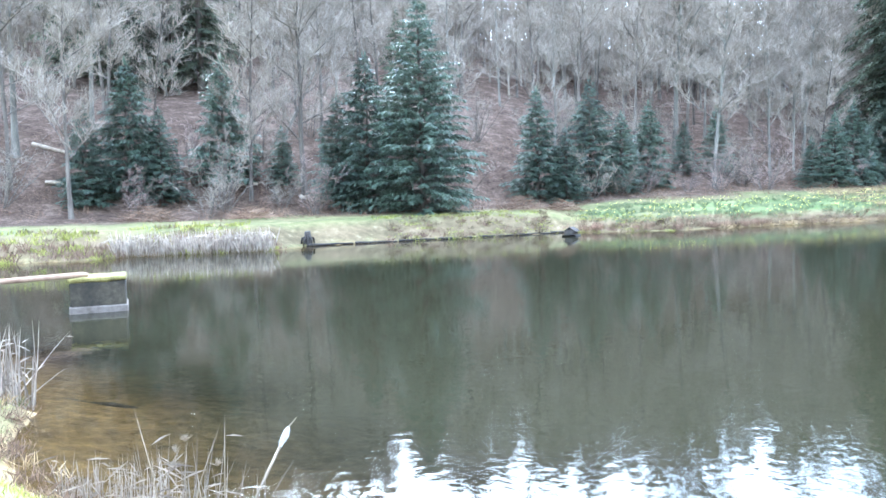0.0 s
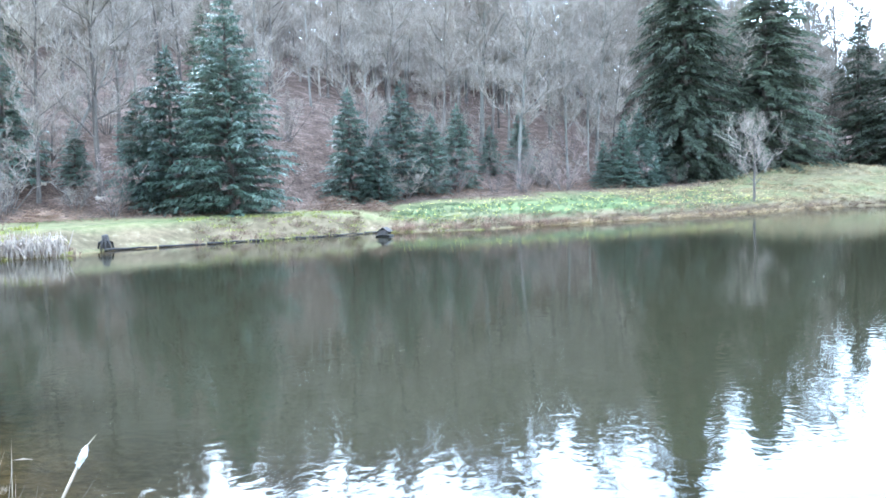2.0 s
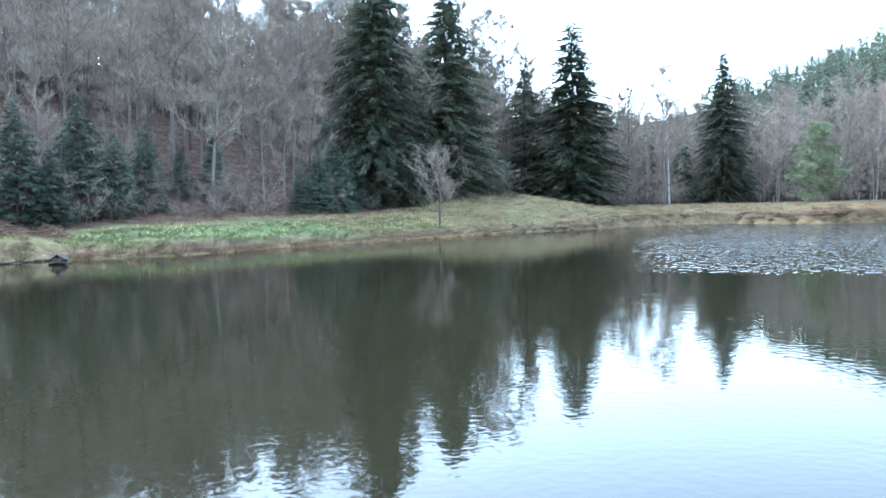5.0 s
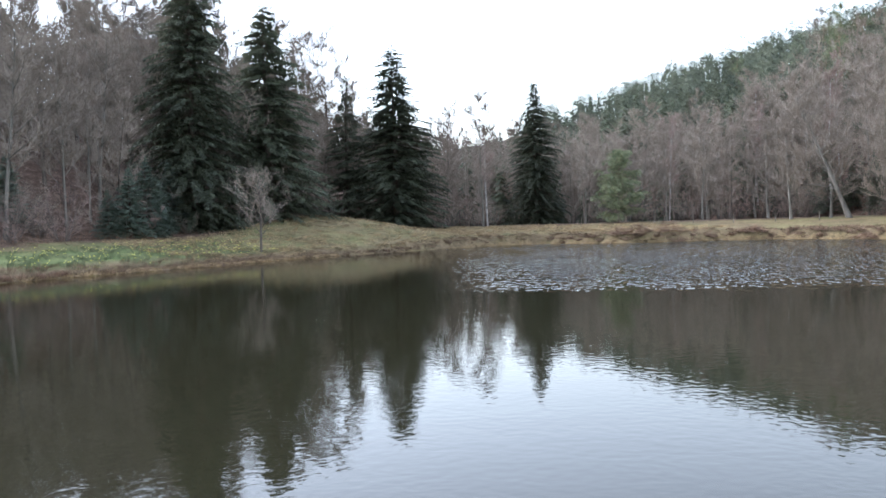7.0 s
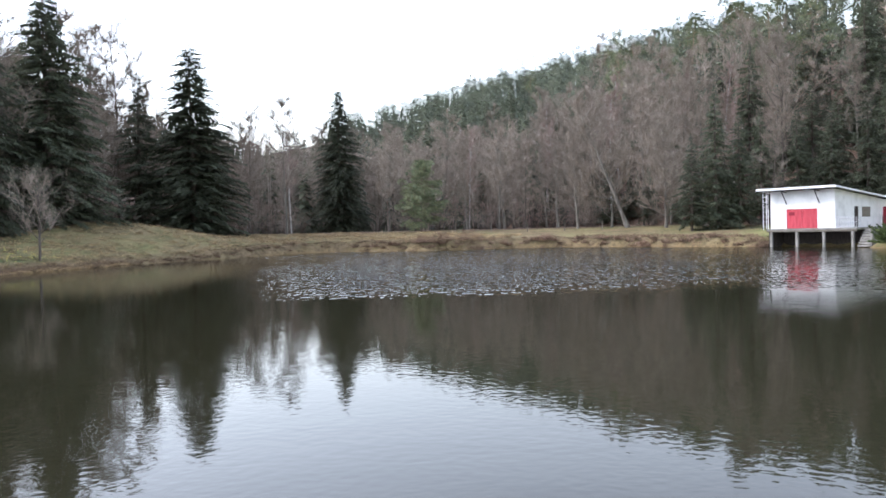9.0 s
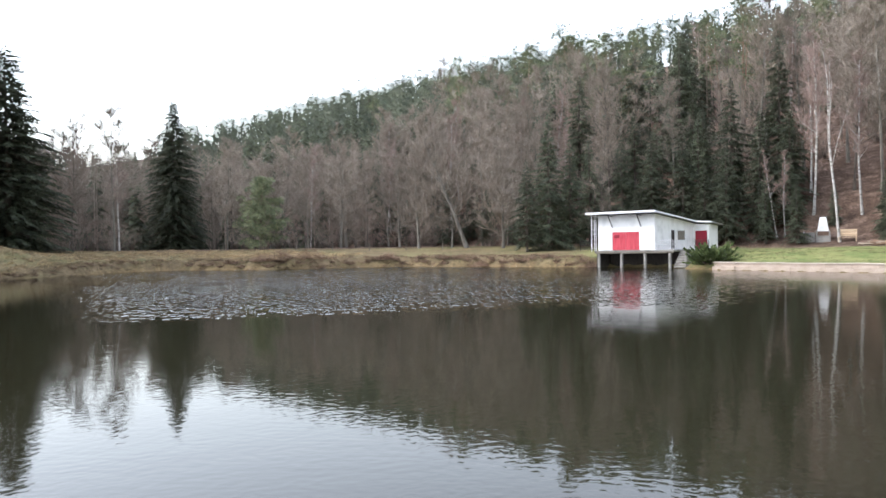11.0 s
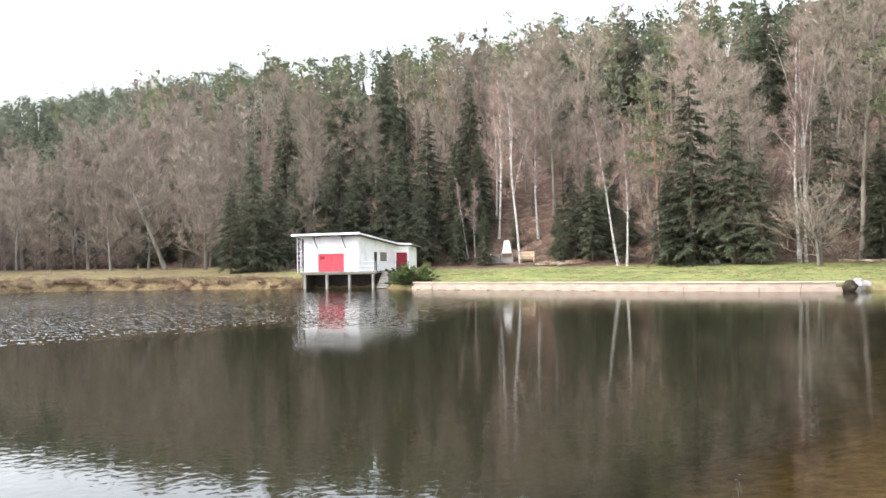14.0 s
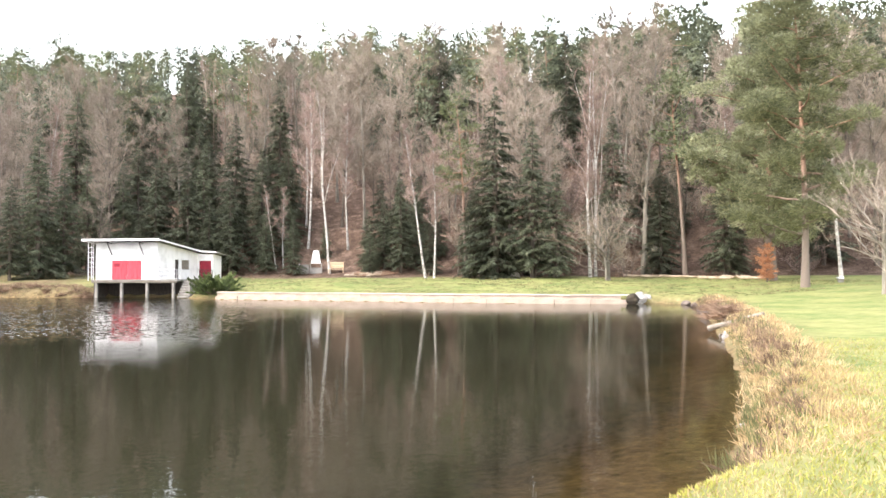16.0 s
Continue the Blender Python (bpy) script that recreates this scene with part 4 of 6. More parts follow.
def forked_birch_meshes(name, tall, r0, fork, stems, lean, splay=0.22):
    """A white stem that divides part way up into several steep white leaders with fine hanging twigs."""
    wood, fuzz = Tubes(), Tubes()
    trunk = bent_path(Vector((0, 0, -0.25)), Vector((lean, rnd(-0.03, 0.03), 1)).normalized(), tall * fork, 7, 0.02, 0.05)
    wood.tube(trunk, [r0 * (1.4 if i == 0 else 1) * (1 - 0.05 * i) for i in range(8)], 8, True)
    for s in range(stems):
        p, _ = along(trunk, 1 - 0.12 * s * rnd(0.6, 1.2) if s else 0.999)
        lead = bent_path(p, unit(s * 2.4 + rnd(-0.4, 0.4), 1.57 - splay * (0.4 if s == 0 else rnd(0.7, 1.4))), tall * (1 - fork) * rnd(0.72, 1.05), 7, 0.03, 0.07)
        wood.tube(lead, [r0 * (0.58 if s == 0 else 0.34) * (1 - i / 7.4) + 0.012 for i in range(8)], 6)
        for i in range(11):
            q, qd = along(lead, 0.12 + 0.86 * (i + rnd(0, 0.9)) / 11)
            bough = bent_path(q, (qd * 0.7 + unit(i * 2.4 + rnd(-0.5, 0.5), rnd(0.1, 0.7)) * 0.8).normalized(), rnd(1.2, 2.5) * (1.1 - 0.04 * i), 3, 0.02, 0.2)
            fuzz.tube(bough, [0.022, 0.016, 0.011, 0.006], 3)
            for _ in range(9):
                u, ud = along(bough, rnd(0.1, 1))
                e = u + (ud * 0.7 + unit(rnd(0, 6.3), rnd(-0.5, 0.8)) * 0.8).normalized() * rnd(0.5, 1.1)
                fuzz.sliver(u, e, 0.036)
                for _ in range(3):
                    g = u.lerp(e, rnd(0.2, 1))
                    fuzz.sliver(g, g + unit(rnd(0, 6.3), rnd(-0.9, 0.6)) * rnd(0.3, 0.7), 0.028)
    return wood.mesh(name + "_trunk", M_BIRCH, True), fuzz.mesh(name + "_twigs", M_TWIGRED)


random.seed(31)
BIRCH_LABEL = "white-barked birch with fine bare reddish twigs on the lawn"


def toward(x, y, side):
    """The turn that points a tree's own lean to the left (-) or right (+) across the pond view."""
    return math.degrees(math.atan2(-x, y)) * 1.0 + (0 if side > 0 else 180)


LEANBIRCH = forked_birch_meshes("leaning_birch", 23.5, 0.145, 0.60, 6, 0.14, 0.15)
FORKBIRCH = forked_birch_meshes("forked_birch", 24.5, 0.15, 0.50, 7, 0.02, 0.13)
THINBIRCH = bare_tree_meshes("thin_birch", 16.5, 0.12, 0.45, 2.3, 0.95, M_BIRCH, M_TWIGRED, 12, 0.9, lean=0.20)
for x, y, me, s, sd, lab in ((95.8, -15.4, LEANBIRCH, 1.0, -1, "tall leaning white-barked birch on the lawn"), (84.5, -24.2, THINBIRCH, 1.02, -1, "slim leaning white-barked birch on the lawn"),
                             (83.7, -24.9, BIRCH[0], 0.8, -1, BIRCH_LABEL), (101.2, -9.6, THINBIRCH, 0.62, -1, "slim leaning white-barked birch on the lawn"), (100.8, -10.4, BIRCH[0], 0.5, 1, BIRCH_LABEL),
                             (75.3, -40.1, FORKBIRCH, 1.02, -1, "tall birch dividing into several steep white stems"), (74.8, -39.2, BIRCH[0], 1.12, 1, BIRCH_LABEL), (53.3, -51.0, BIRCH[1], 0.95, 1, BIRCH_LABEL)):
    plant_tree("birch_tree", me, x, y, lab, size=s, turn=toward(x, y, sd), group="birches by the lawn")
STOUT = bare_tree_meshes("stout_tree", 25.5, 0.26, 0.26, 4.6, 0.55, M_BEECH, M_TWIG, 20, 1.1, forks=1)
plant_tree("bare_tree", STOUT, 73.5, -44.7, "tall bare pale-barked tree with spreading limbs", turn=30)
OAK = bare_tree_meshes("leaning_tree", 20, 0.30, 0.22, 6.5, 0.55, M_BEECH, M_TWIG, 20, 1.15, lean=0.38)
plant_tree("bare_tree", OAK, 117.0, 32.6, "large leaning bare tree with spreading mossy limbs", turn=toward(117, 33, -1))
for x, y, k, s, sd in ((117.9, 35.3, 0, 0.9, -1), (112.4, 25.9, 1, 1.05, -1), (116.8, 40.3, 2, 0.85, 1), (115.0, 21.0, 2, 1.0, 1), (121.0, 45.0, 0, 1.0, 1)):
    plant_tree("bare_tree", LIMBY[k], x, y, "bare grey tree with low spreading limbs on the far bank", size=s, turn=toward(x, y, sd), group="bare trees on the far bank")
LEANER = bare_tree_meshes("leaning_stem", 11, 0.11, 0.55, 1.6, 0.6, M_BEECH, M_TWIG, 6, 0.6, lean=0.5)
plant_tree("bare_tree", LEANER, -12.4, 62.0, "slim pale leaning dead stem in the wood", turn=toward(-12.4, 62, 1))
for x, y, k, s in ((30.6, 75.0, 0, 0.85), (-26.6, 49.2, 1, 0.8), (-27.7, 52.2, 2, 1.05), (-25.9, 59.7, 0, 1.05), (-9.5, 55.0, 3, 0.9), (22.0, 76.0, 4, 1.0), (23.6, 77.5, 1, 1.0)):
    plant_tree("bare_tree", BARE[k], x, y, "tall bare woodland tree with a straight grey trunk", size=s, group="bare woodland trees")

# small garden trees
APPLE = bare_tree_meshes("apple_tree", 5.0, 0.17, 0.24, 4.3, 0.34, M_BEECH, M_TWIG, 15, 0.62, twig_r=0.0105, forks=2)
plant_tree("apple_tree", APPLE, 69.4, -38.3, "small bare apple tree with a rounded crown on the lawn", size=1.3, turn=20)
plant_tree("apple_tree", APPLE, 37.3, -38.9, "bare apple tree with a wide twiggy crown on the lawn", size=1.32, turn=140)
plant_tree("apple_tree", APPLE, 33.0, -42.0, "bare apple tree with a wide twiggy crown on the lawn", size=1.35, turn=250)
SAPLING = bare_tree_meshes("small_tree", 6.0, 0.09, 0.24, 3.3, 0.72, M_BARK, M_TWIG, 15, 0.85, twig_r=0.0085)
plant_tree("small_tree", SAPLING, 41.2, 59.8, "small bare grey tree with a vase-shaped crown on the meadow", size=1.08, turn=0)

# copper-leaved young beech
wood, leaf = Tubes(), Tubes()
wood.tube([(0, 0, -0.2), (0.05, 0, 1.8), (0, 0.05, 3.4)], [0.07, 0.045, 0.01], 6)
for i in range(60):
    z = rnd(0.25, 3.2)
    a, r = rnd(0, 6.28), 0.95 * math.sin(min(1, 0.35 + (3.5 - z) / 3.3) * 1.6) * rnd(0.5, 1.1)
    p, q = Vector((0, 0, z)), Vector((math.cos(a) * r, math.sin(a) * r, z + 0.35 * r))
    wood.twig(p, q, 0.018)
    for _ in range(60):
        d = unit(rnd(0, 6.28), rnd(-0.8, 0.6))
        leaf.blade(p.lerp(q, rnd(0.2, 1)) + Vector((rnd(-1, 1), rnd(-1, 1), rnd(-1, 1))) * 0.12, d, d.orthogonal().normalized(), 0.13, 0.085, 0.2)
plant_tree("beech_sapling", (wood.mesh("sapling_stem", M_BARK), leaf.mesh("sapling_leaves", M_COPPER)), 58.2, -47.6, "young beech still holding its copper-orange dead leaves", turn=0, crown="leaves")


# ---- the woods ----
taken = [(o.matrix_basis.translation.x, o.matrix_basis.translation.y) for o in scene.objects if o.parent is None and "category" in o and o["category"] == "tree"]


def free(x, y, gap):
    if 51.0 < math.degrees(math.atan2(x, y)) < 57.0 and 110 < math.hypot(x, y) < 141:      # glade before the lone spruce
        return False
    if math.hypot(x - 94, y + 15) < 4.5 or math.hypot(x - 89, y + 14.3) < 4.5 or math.hypot(x - 97, y + 15) < 3 or math.hypot(x - 105, y - 61) < 5.5:
        return False
    if any((x - a) ** 2 + (y - b) ** 2 < gap * gap for a, b in taken):
        return False
    taken.append((x, y))
    return True


def bearing(x, y):
    return math.degrees(math.atan2(x, y))


def scatter(count, gap, inside, x0, x1, y0, y1, tries=40):
    done = 0
    for _ in range(count * tries):
        x, y = rnd(x0, x1), rnd(y0, y1)
        if inside(x, y) and free(x, y, gap):
            yield x, y
            done += 1
            if done == count:
                return


random.seed(37)
WOODS = "tall bare woodland tree with a straight grey trunk"


LOFTY = [bare_tree_meshes("lofty_tree", 22, 0.15 + 0.02 * k, 0.20 + 0.05 * k, 4.9 + 0.3 * k, 0.66, M_BARK, M_TWIG, 20, 1.05) for k in range(3)]


def crown_limit(x, y):
    """How high a bare tree may reach above its foot: the canopy thins out towards the crest, and is low in the valley."""
    az, r = bearing(x, y), math.hypot(x, y)
    if az < 12:
        climb = 0.33 + 0.018 * math.sin(az * 1.9) + 0.012 * math.sin(az * 5.3 + 1) - 0.085 * math.exp(-((az + 2.9) / 1.1) ** 2) - 0.03 * math.exp(-((az + 9.5) / 1.5) ** 2)
    elif 41 < az <= 51:
        climb = 0.132 + 0.010 * math.sin(az * 2.3)
    elif 51 < az < 71:
        climb = 0.127 + 0.012 * math.sin(az * 2.3) + 0.045 * float(smooth(66, 71, az))
    else:
        return 99.0
    return EYE + r * climb - ground_z(x, y)


def wood_tree(x, y, mix, low=1.0):
    k = random.random()
    limit = crown_limit(x, y)
    if limit < 5:
        return
    if bearing(x, y) < 12 and k < 0.6:
        plant_tree("bare_tree", random.choice(LOFTY), x, y, WOODS, size=min(limit / 22.5, low * rnd(0.75, 1.1)), group="bare woodland trees")
        return
    low = min(low, limit / 21)
    if k < mix[0]:
        plant_tree("bare_tree", random.choice(BARE), x, y, WOODS, size=low * rnd(0.75, 1.05), group="bare woodland trees")
    elif k < mix[1]:
        plant_tree("slim_tree", random.choice(SLIM), x, y, "slim bare understorey tree on the wooded slope", size=low * rnd(0.75, 1.1), group="slim woodland trees")
    elif k < mix[2]:
        plant_tree("birch_tree", random.choice(BIRCH), x, y, "pale birch with bare reddish twigs in the wood", size=min(rnd(0.8, 1.05), low * 1.05), group="woodland birches")
    elif k < mix[3]:
        plant_tree("spruce_tree", random.choice(SPRUCE), x, y, "dark spruce among bare trees in the wood", size=rnd(0.45, 0.95), group="woodland spruces")
    else:
        plant_tree("pine_tree", random.choice(PINE), x, y, "pine with a high green crown on the wooded slope", size=rnd(0.8, 1.05), group="woodland pines")


for x, y in scatter(170, 2.3, lambda x, y: 51 < left_way(x, y) < 92 and -34 < bearing(x, y) < 44, -75, 110, 45, 150):
    wood_tree(x, y, (0.45, 1.0, 1.0, 1.0), 0.92)
for x, y, s in ((-30.5, 74, 0.9), (-27.5, 72, 0.8), (-26, 78, 0.95), (-22.5, 76, 0.85), (-34, 77, 0.9), (-3.5, 66, 0.45)):
    plant_tree("spruce_tree", random.choice(SPRUCE), x, y, "dark spruce among bare trees in the wood", size=s, group="woodland spruces")
    taken.append((x, y))
for x, y in scatter(26, 4.0, lambda x, y: 84 < left_way(x, y) < 112 and -34 < bearing(x, y) < 40, -90, 110, 60, 170):
    wood_tree(x, y, (0.75, 1.0, 1.0, 1.0), 1.0)
for x, y in scatter(30, 3.0, lambda x, y: 23 < bearing(x, y) < 45 and (112 if bearing(x, y) < 36 else 131) < math.hypot(x, y) < 142 and left_way(x, y) > 45, 40, 100, 75, 130):
    wood_tree(x, y, (0.8, 1.0, 1.0, 1.0), 1.24 if bearing(x, y) < 38 else 0.85)
for az, r, s, k in ((36.2, 124, 1.2, 1), (38.0, 128, 1.25, 3), (39.4, 131, 1.25, 1), (40.6, 129, 1.1, 3)):
    plant_tree("bare_tree", BARE[k], r * math.sin(radians(az)), r * math.cos(radians(az)), "tall bare woodland tree between dark spruces", size=s, group="bare woodland trees")
for x, y in scatter(52, 3.4, lambda x, y: 124 < math.hypot(x, y) < 165 and 44 < bearing(x, y) < 70 and right_way(x, y) < 86, 80, 160, 40, 125):
    wood_tree(x, y, (0.32, 0.88, 1.0, 1.0), 0.86)
for x, y in scatter(130, 2.8, lambda x, y: 84.5 < right_way(x, y) < 110 and 62 < bearing(x, y) < 137, 45, 190, -90, 95):
    wood_tree(x, y, (0.48, 0.72, 0.84, 1.0))
for x, y in scatter(60, 4.0, lambda x, y: 108 < right_way(x, y) < 150 and 66 < bearing(x, y) < 136, 60, 230, -110, 95):
    wood_tree(x, y, (0.27, 0.30, 0.40, 0.64))

random.seed(43)
for x, y in scatter(62, 2.0, lambda x, y: 85 < right_way(x, y) < 100 and 70 < bearing(x, y) < 128, 50, 180, -80, 80):
    plant_tree("spruce_tree", random.choice(SPRUCE), x, y, "small dark spruce in the undergrowth of the wood", size=rnd(0.2, 0.42), group="small woodland spruces")
for x, y in scatter(34, 1.6, lambda x, y: 83.5 < right_way(x, y) < 98 and 60 < bearing(x, y) < 132, 50, 180, -80, 90):
    plant_tree("shrub", random.choice(SHRUB), x, y, "bare twiggy shrub in the undergrowth of the wood", "shrub", rnd(0.9, 1.7), group="woodland shrubs")
for x, y in scatter(60, 2.0, lambda x, y: 96 < right_way(x, y) < 128 and 70 < bearing(x, y) < 130, 60, 180, -90, 80):
    plant_tree("shrub", random.choice(SHRUB), x, y, "bare twiggy shrub in the undergrowth of the wood", "shrub", rnd(1.2, 2.2), group="woodland shrubs")
for x, y in scatter(80, 1.5, lambda x, y: 49.5 < left_way(x, y) < 66 and -32 < bearing(x, y) < 44, -50, 80, 40, 110):
    plant_tree("shrub", random.choice(SHRUB), x, y, "bare twiggy shrub in the undergrowth of the wood", "shrub", rnd(0.7, 1.5), group="woodland shrubs")
for x, y in scatter(30, 1.8, lambda x, y: 127 < math.hypot(x, y) < 145 and 44 < bearing(x, y) < 72, 70, 140, 30, 110):
    plant_tree("shrub", random.choice(SHRUB), x, y, "bare twiggy shrub in the undergrowth of the wood", "shrub", rnd(1.0, 1.9), group="woodland shrubs")

random.seed(47)
for x, y, tall in ((210, 61, 25.4), (196, 39, 25), (188, 27, 27.8), (177, 10, 22.2), (169, -2, 21.9), (154, -24, 24.8), (150, -32, 23.3), (137, -50, 21.7), (133, -56, 20.1), (183, 19, 22.7), (187, 24, 25), (233, 96, 23.6)):
    k = random.randrange(3)
    plant_tree("pine_tree", PINE[k], x, y, "tall pine standing above the others on the ridge", size=tall / (20 + 2 * k), group="ridge pines")


def top_out(mesh, own, az, climb, tall, name, label, group):
    """Plants a tree on the slope at that bearing, as near as its tip can reach the given climb over the eye."""
    for r in range(128, 330, 3):
        x, y = r * math.sin(radians(az)), r * math.cos(radians(az))
        if ground_z(x, y) + tall >= EYE + r * climb:
            plant_tree(name, mesh, x, y, label, size=tall / own, group=group)
            return


for az, climb, tall, kind in ((60.4, 0.1736, 19, 1), (63.4, 0.19, 17, 0), (67.5, 0.198, 21, 1), (71.6, 0.212, 20, 0), (74.0, 0.2368, 25, 0), (75.6, 0.222, 20, 0), (78.3, 0.248, 24, 0), (79.6, 0.243, 22, 1),
                              (81.4, 0.2585, 24, 1), (82.5, 0.250, 21, 0), (86.5, 0.257, 22, 0), (89.8, 0.272, 22, 1), (91.5, 0.266, 20, 0), (93.4, 0.283, 23, 0), (96.2, 0.288, 20, 0), (98.5, 0.313, 24, 0), (101.7, 0.308, 23, 0),
                              (104.5, 0.296, 20, 0), (107.0, 0.300, 20, 1), (109.8, 0.313, 22, 0), (112.5, 0.305, 20, 0), (116.0, 0.31, 21, 1), (119.2, 0.323, 23, 0), (123.0, 0.325, 22, 0)):
    if kind:
        top_out(SPRUCE[random.randrange(3)], 24, az, climb, tall, "spruce_tree", "dark spruce standing above the others on the ridge", "ridge spruces")
    else:
        k = random.randrange(3)
        top_out(PINE[k], 20 + 2 * k, az, climb, tall, "pine_tree", "tall pine standing above the others on the ridge", "ridge pines")


# ---- far woods, one sheet of many trees ----
def far_conifer(t, x, y, z, tall, wide, n=90):
    for i in range(n):
        s = ((i + rnd(0, 1)) / n) ** 1.15
        a = i * 2.4
        r = wide * (1 - s) ** 0.75 * rnd(0.75, 1.15) + 0.2
        p = Vector((x, y, z + tall * (0.06 + 0.94 * s)))
        d = Vector((math.cos(a), math.sin(a), -0.4)).normalized()
        t.blade(p, d, Vector((-math.sin(a), math.cos(a), rnd(-0.5, 0.2))).normalized(), r, r * 0.6 + 0.3, 0.15)


def far_pine(t, x, y, z, tall, wide, n=210):
    """Loose cushions of needles round the top third of a stem."""
    t.twig(Vector((x, y, z)), Vector((x, y, z + tall)), 0.2)
    k = random.randrange(5, 9)
    for i in range(k):
        h = 0.48 + 0.5 * (i + rnd(0, 1)) / k
        a, off = rnd(0, 6.283), wide * (1.05 - h) * 1.5 * rnd(0.2, 1.0)
        c = Vector((x + off * math.cos(a), y + off * math.sin(a), z + tall * h))
        r = wide * rnd(0.3, 0.52)
        for _ in range(n // k):
            d = unit(rnd(0, 6.283), math.asin(rnd(-0.6, 1)))
            p = c + Vector((d.x * r, d.y * r, d.z * r * 0.62)) * rnd(0.4, 1)
            e = (d + unit(rnd(0, 6.28), rnd(0, 1))).normalized()
            t.blade(p, e, e.orthogonal().normalized(), rnd(0.6, 1.3), rnd(0.28, 0.5), 0.05)


def far_bare(t, x, y, z, tall, wide, n=60):
    t.twig(Vector((x, y, z)), Vector((x, y, z + tall)), 0.17)
    for i in range(n):
        s = rnd(0.12, 0.98)
        p = Vector((x, y, z + tall * s))
        r = wide * math.sin(min(1, 0.3 + (1 - s)) * 1.5) * rnd(0.5, 1.1)
        q = p + unit(rnd(0, 6.28), rnd(0.4, 1.15)) * r * 1.15
        t.sliver(p, q, 0.11)
        for _ in range(4):
            g = p.lerp(q, rnd(0.2, 1))
            t.sliver(g, g + unit(rnd(0, 6.28), rnd(0.2, 1.3)) * r * 0.65, 0.07)


random.seed(41)
firs, pines, bares = Tubes(), Tubes(), Tubes()
count = 0
while count < 3300:
    r, a = (105 + 400 * random.random() ** 1.5, rnd(-34, 138)) if count % 11 else (rnd(150, 330), rnd(42, 72))
    x, y = r * math.sin(radians(a)), r * math.cos(radians(a))
    v, w = right_way(x, y), left_way(x, y)
    on_right = v > 102 and r > 130
    on_left = w > 84 and a < 50 and r < 330
    valley = r > 150 and 40 < a < 74
    if not (on_right or on_left or valley):
        continue
    count += 1
    z = ground_z(x, y) - 0.3
    k, limit = random.random(), crown_limit(x, y)
    if on_left:
        tall = min(limit, rnd(15, 21))
        if tall > 6:
            far_bare(bares, x, y, z, tall, rnd(3.4, 4.8), 70)
    elif v > 128 or r > 300:
        (far_pine(pines, x, y, z, rnd(12, 23), rnd(2.9, 4.4)) if k < 0.66 else far_conifer(firs, x, y, z, rnd(12, 22), rnd(2.6, 3.8)) if k < 0.88 else far_bare(bares, x, y, z, min(limit, rnd(14, 20)), 3.4) if limit > 6 else None)
    else:
        far_bare(bares, x, y, z, min(limit, rnd(15, 22)), rnd(2.8, 3.8)) if k < 0.75 and limit > 6 else far_conifer(firs, x, y, z, rnd(12, 20), rnd(2.4, 3.4))
count = 0
while count < 620:
    r, a = rnd(175, 430), rnd(50, 84)
    x, y = r * math.sin(radians(a)), r * math.cos(radians(a))
    if right_way(x, y) < 112:
        continue
    count += 1
    z = ground_z(x, y) - 0.3
    far_pine(pines, x, y, z, rnd(11, 20), rnd(3.2, 4.8), 130) if random.random() < 0.6 else far_conifer(firs, x, y, z, rnd(11, 18), rnd(2.8, 4.0))
# undergrowth along the crest of the sunward slope
for _ in range(420):
    a, r = rnd(-33, 30), rnd(92, 150)
    x, y = r * math.sin(radians(a)), r * math.cos(radians(a))
    if left_way(x, y) > 78:
        far_bare(bares, x, y, ground_z(x, y) - 0.3, rnd(5, 10), rnd(2.6, 3.8), 46)
# crest of the far ridge
for _ in range(230):
    a, r = rnd(53.5, 76), rnd(300, 440)
    x, y = r * math.sin(radians(a)), r * math.cos(radians(a))
    z = ground_z(x, y) - 0.3
    tall = EYE + r * float(np.interp(a, (53.5, 60.4, 63.4, 67.5, 71.6, 76), (0.146, 0.172, 0.187, 0.196, 0.210, 0.224))) * rnd(0.95, 1.005) - z
    if 9 < tall < 27:
        far_pine(pines, x, y, z, tall, rnd(3.4, 5.0), 170) if random.random() < 0.7 else far_conifer(firs, x, y, z, tall, 0.2 * tall)
# dark spruces behind the valley wood
count = 0
while count < 46:
    a, r = rnd(54.5, 66.5), rnd(205, 255)
    x, y = r * math.sin(radians(a)), r * math.cos(radians(a))
    z = ground_z(x, y) - 0.3
    tall = 2.35 + r * rnd(0.128, 0.166 + 0.0022 * (a - 60)) - z
    count += 1
    if 11 < tall < 30:
        far_conifer(firs, x, y, z, tall, 0.16 * tall, 110)
for nm, t, m, lab in (("far_spruce_woods", firs, M_SPRUCE, "distant dark spruces on the wooded hills"), ("far_pine_woods", pines, M_FARPINE, "distant green pines along the ridge"), ("far_bare_woods", bares, M_TWIG, "distant bare brown woodland on the slopes")):
    tagged(new(nm, t.mesh(nm, m)), lab, "woods", kind="stuff")


# ---- pond edge: retaining wall ----
def along_line(pts, s):
    for (ax, ay), (bx, by) in zip(pts, pts[1:]):
        d = math.hypot(bx - ax, by - ay)
        if s <= d:
            return ax + (bx - ax) * s / d, ay + (by - ay) * s / d, math.degrees(math.atan2(by - ay, bx - ax))
        s -= d
    return bx, by, math.degrees(math.atan2(by - ay, bx - ax))


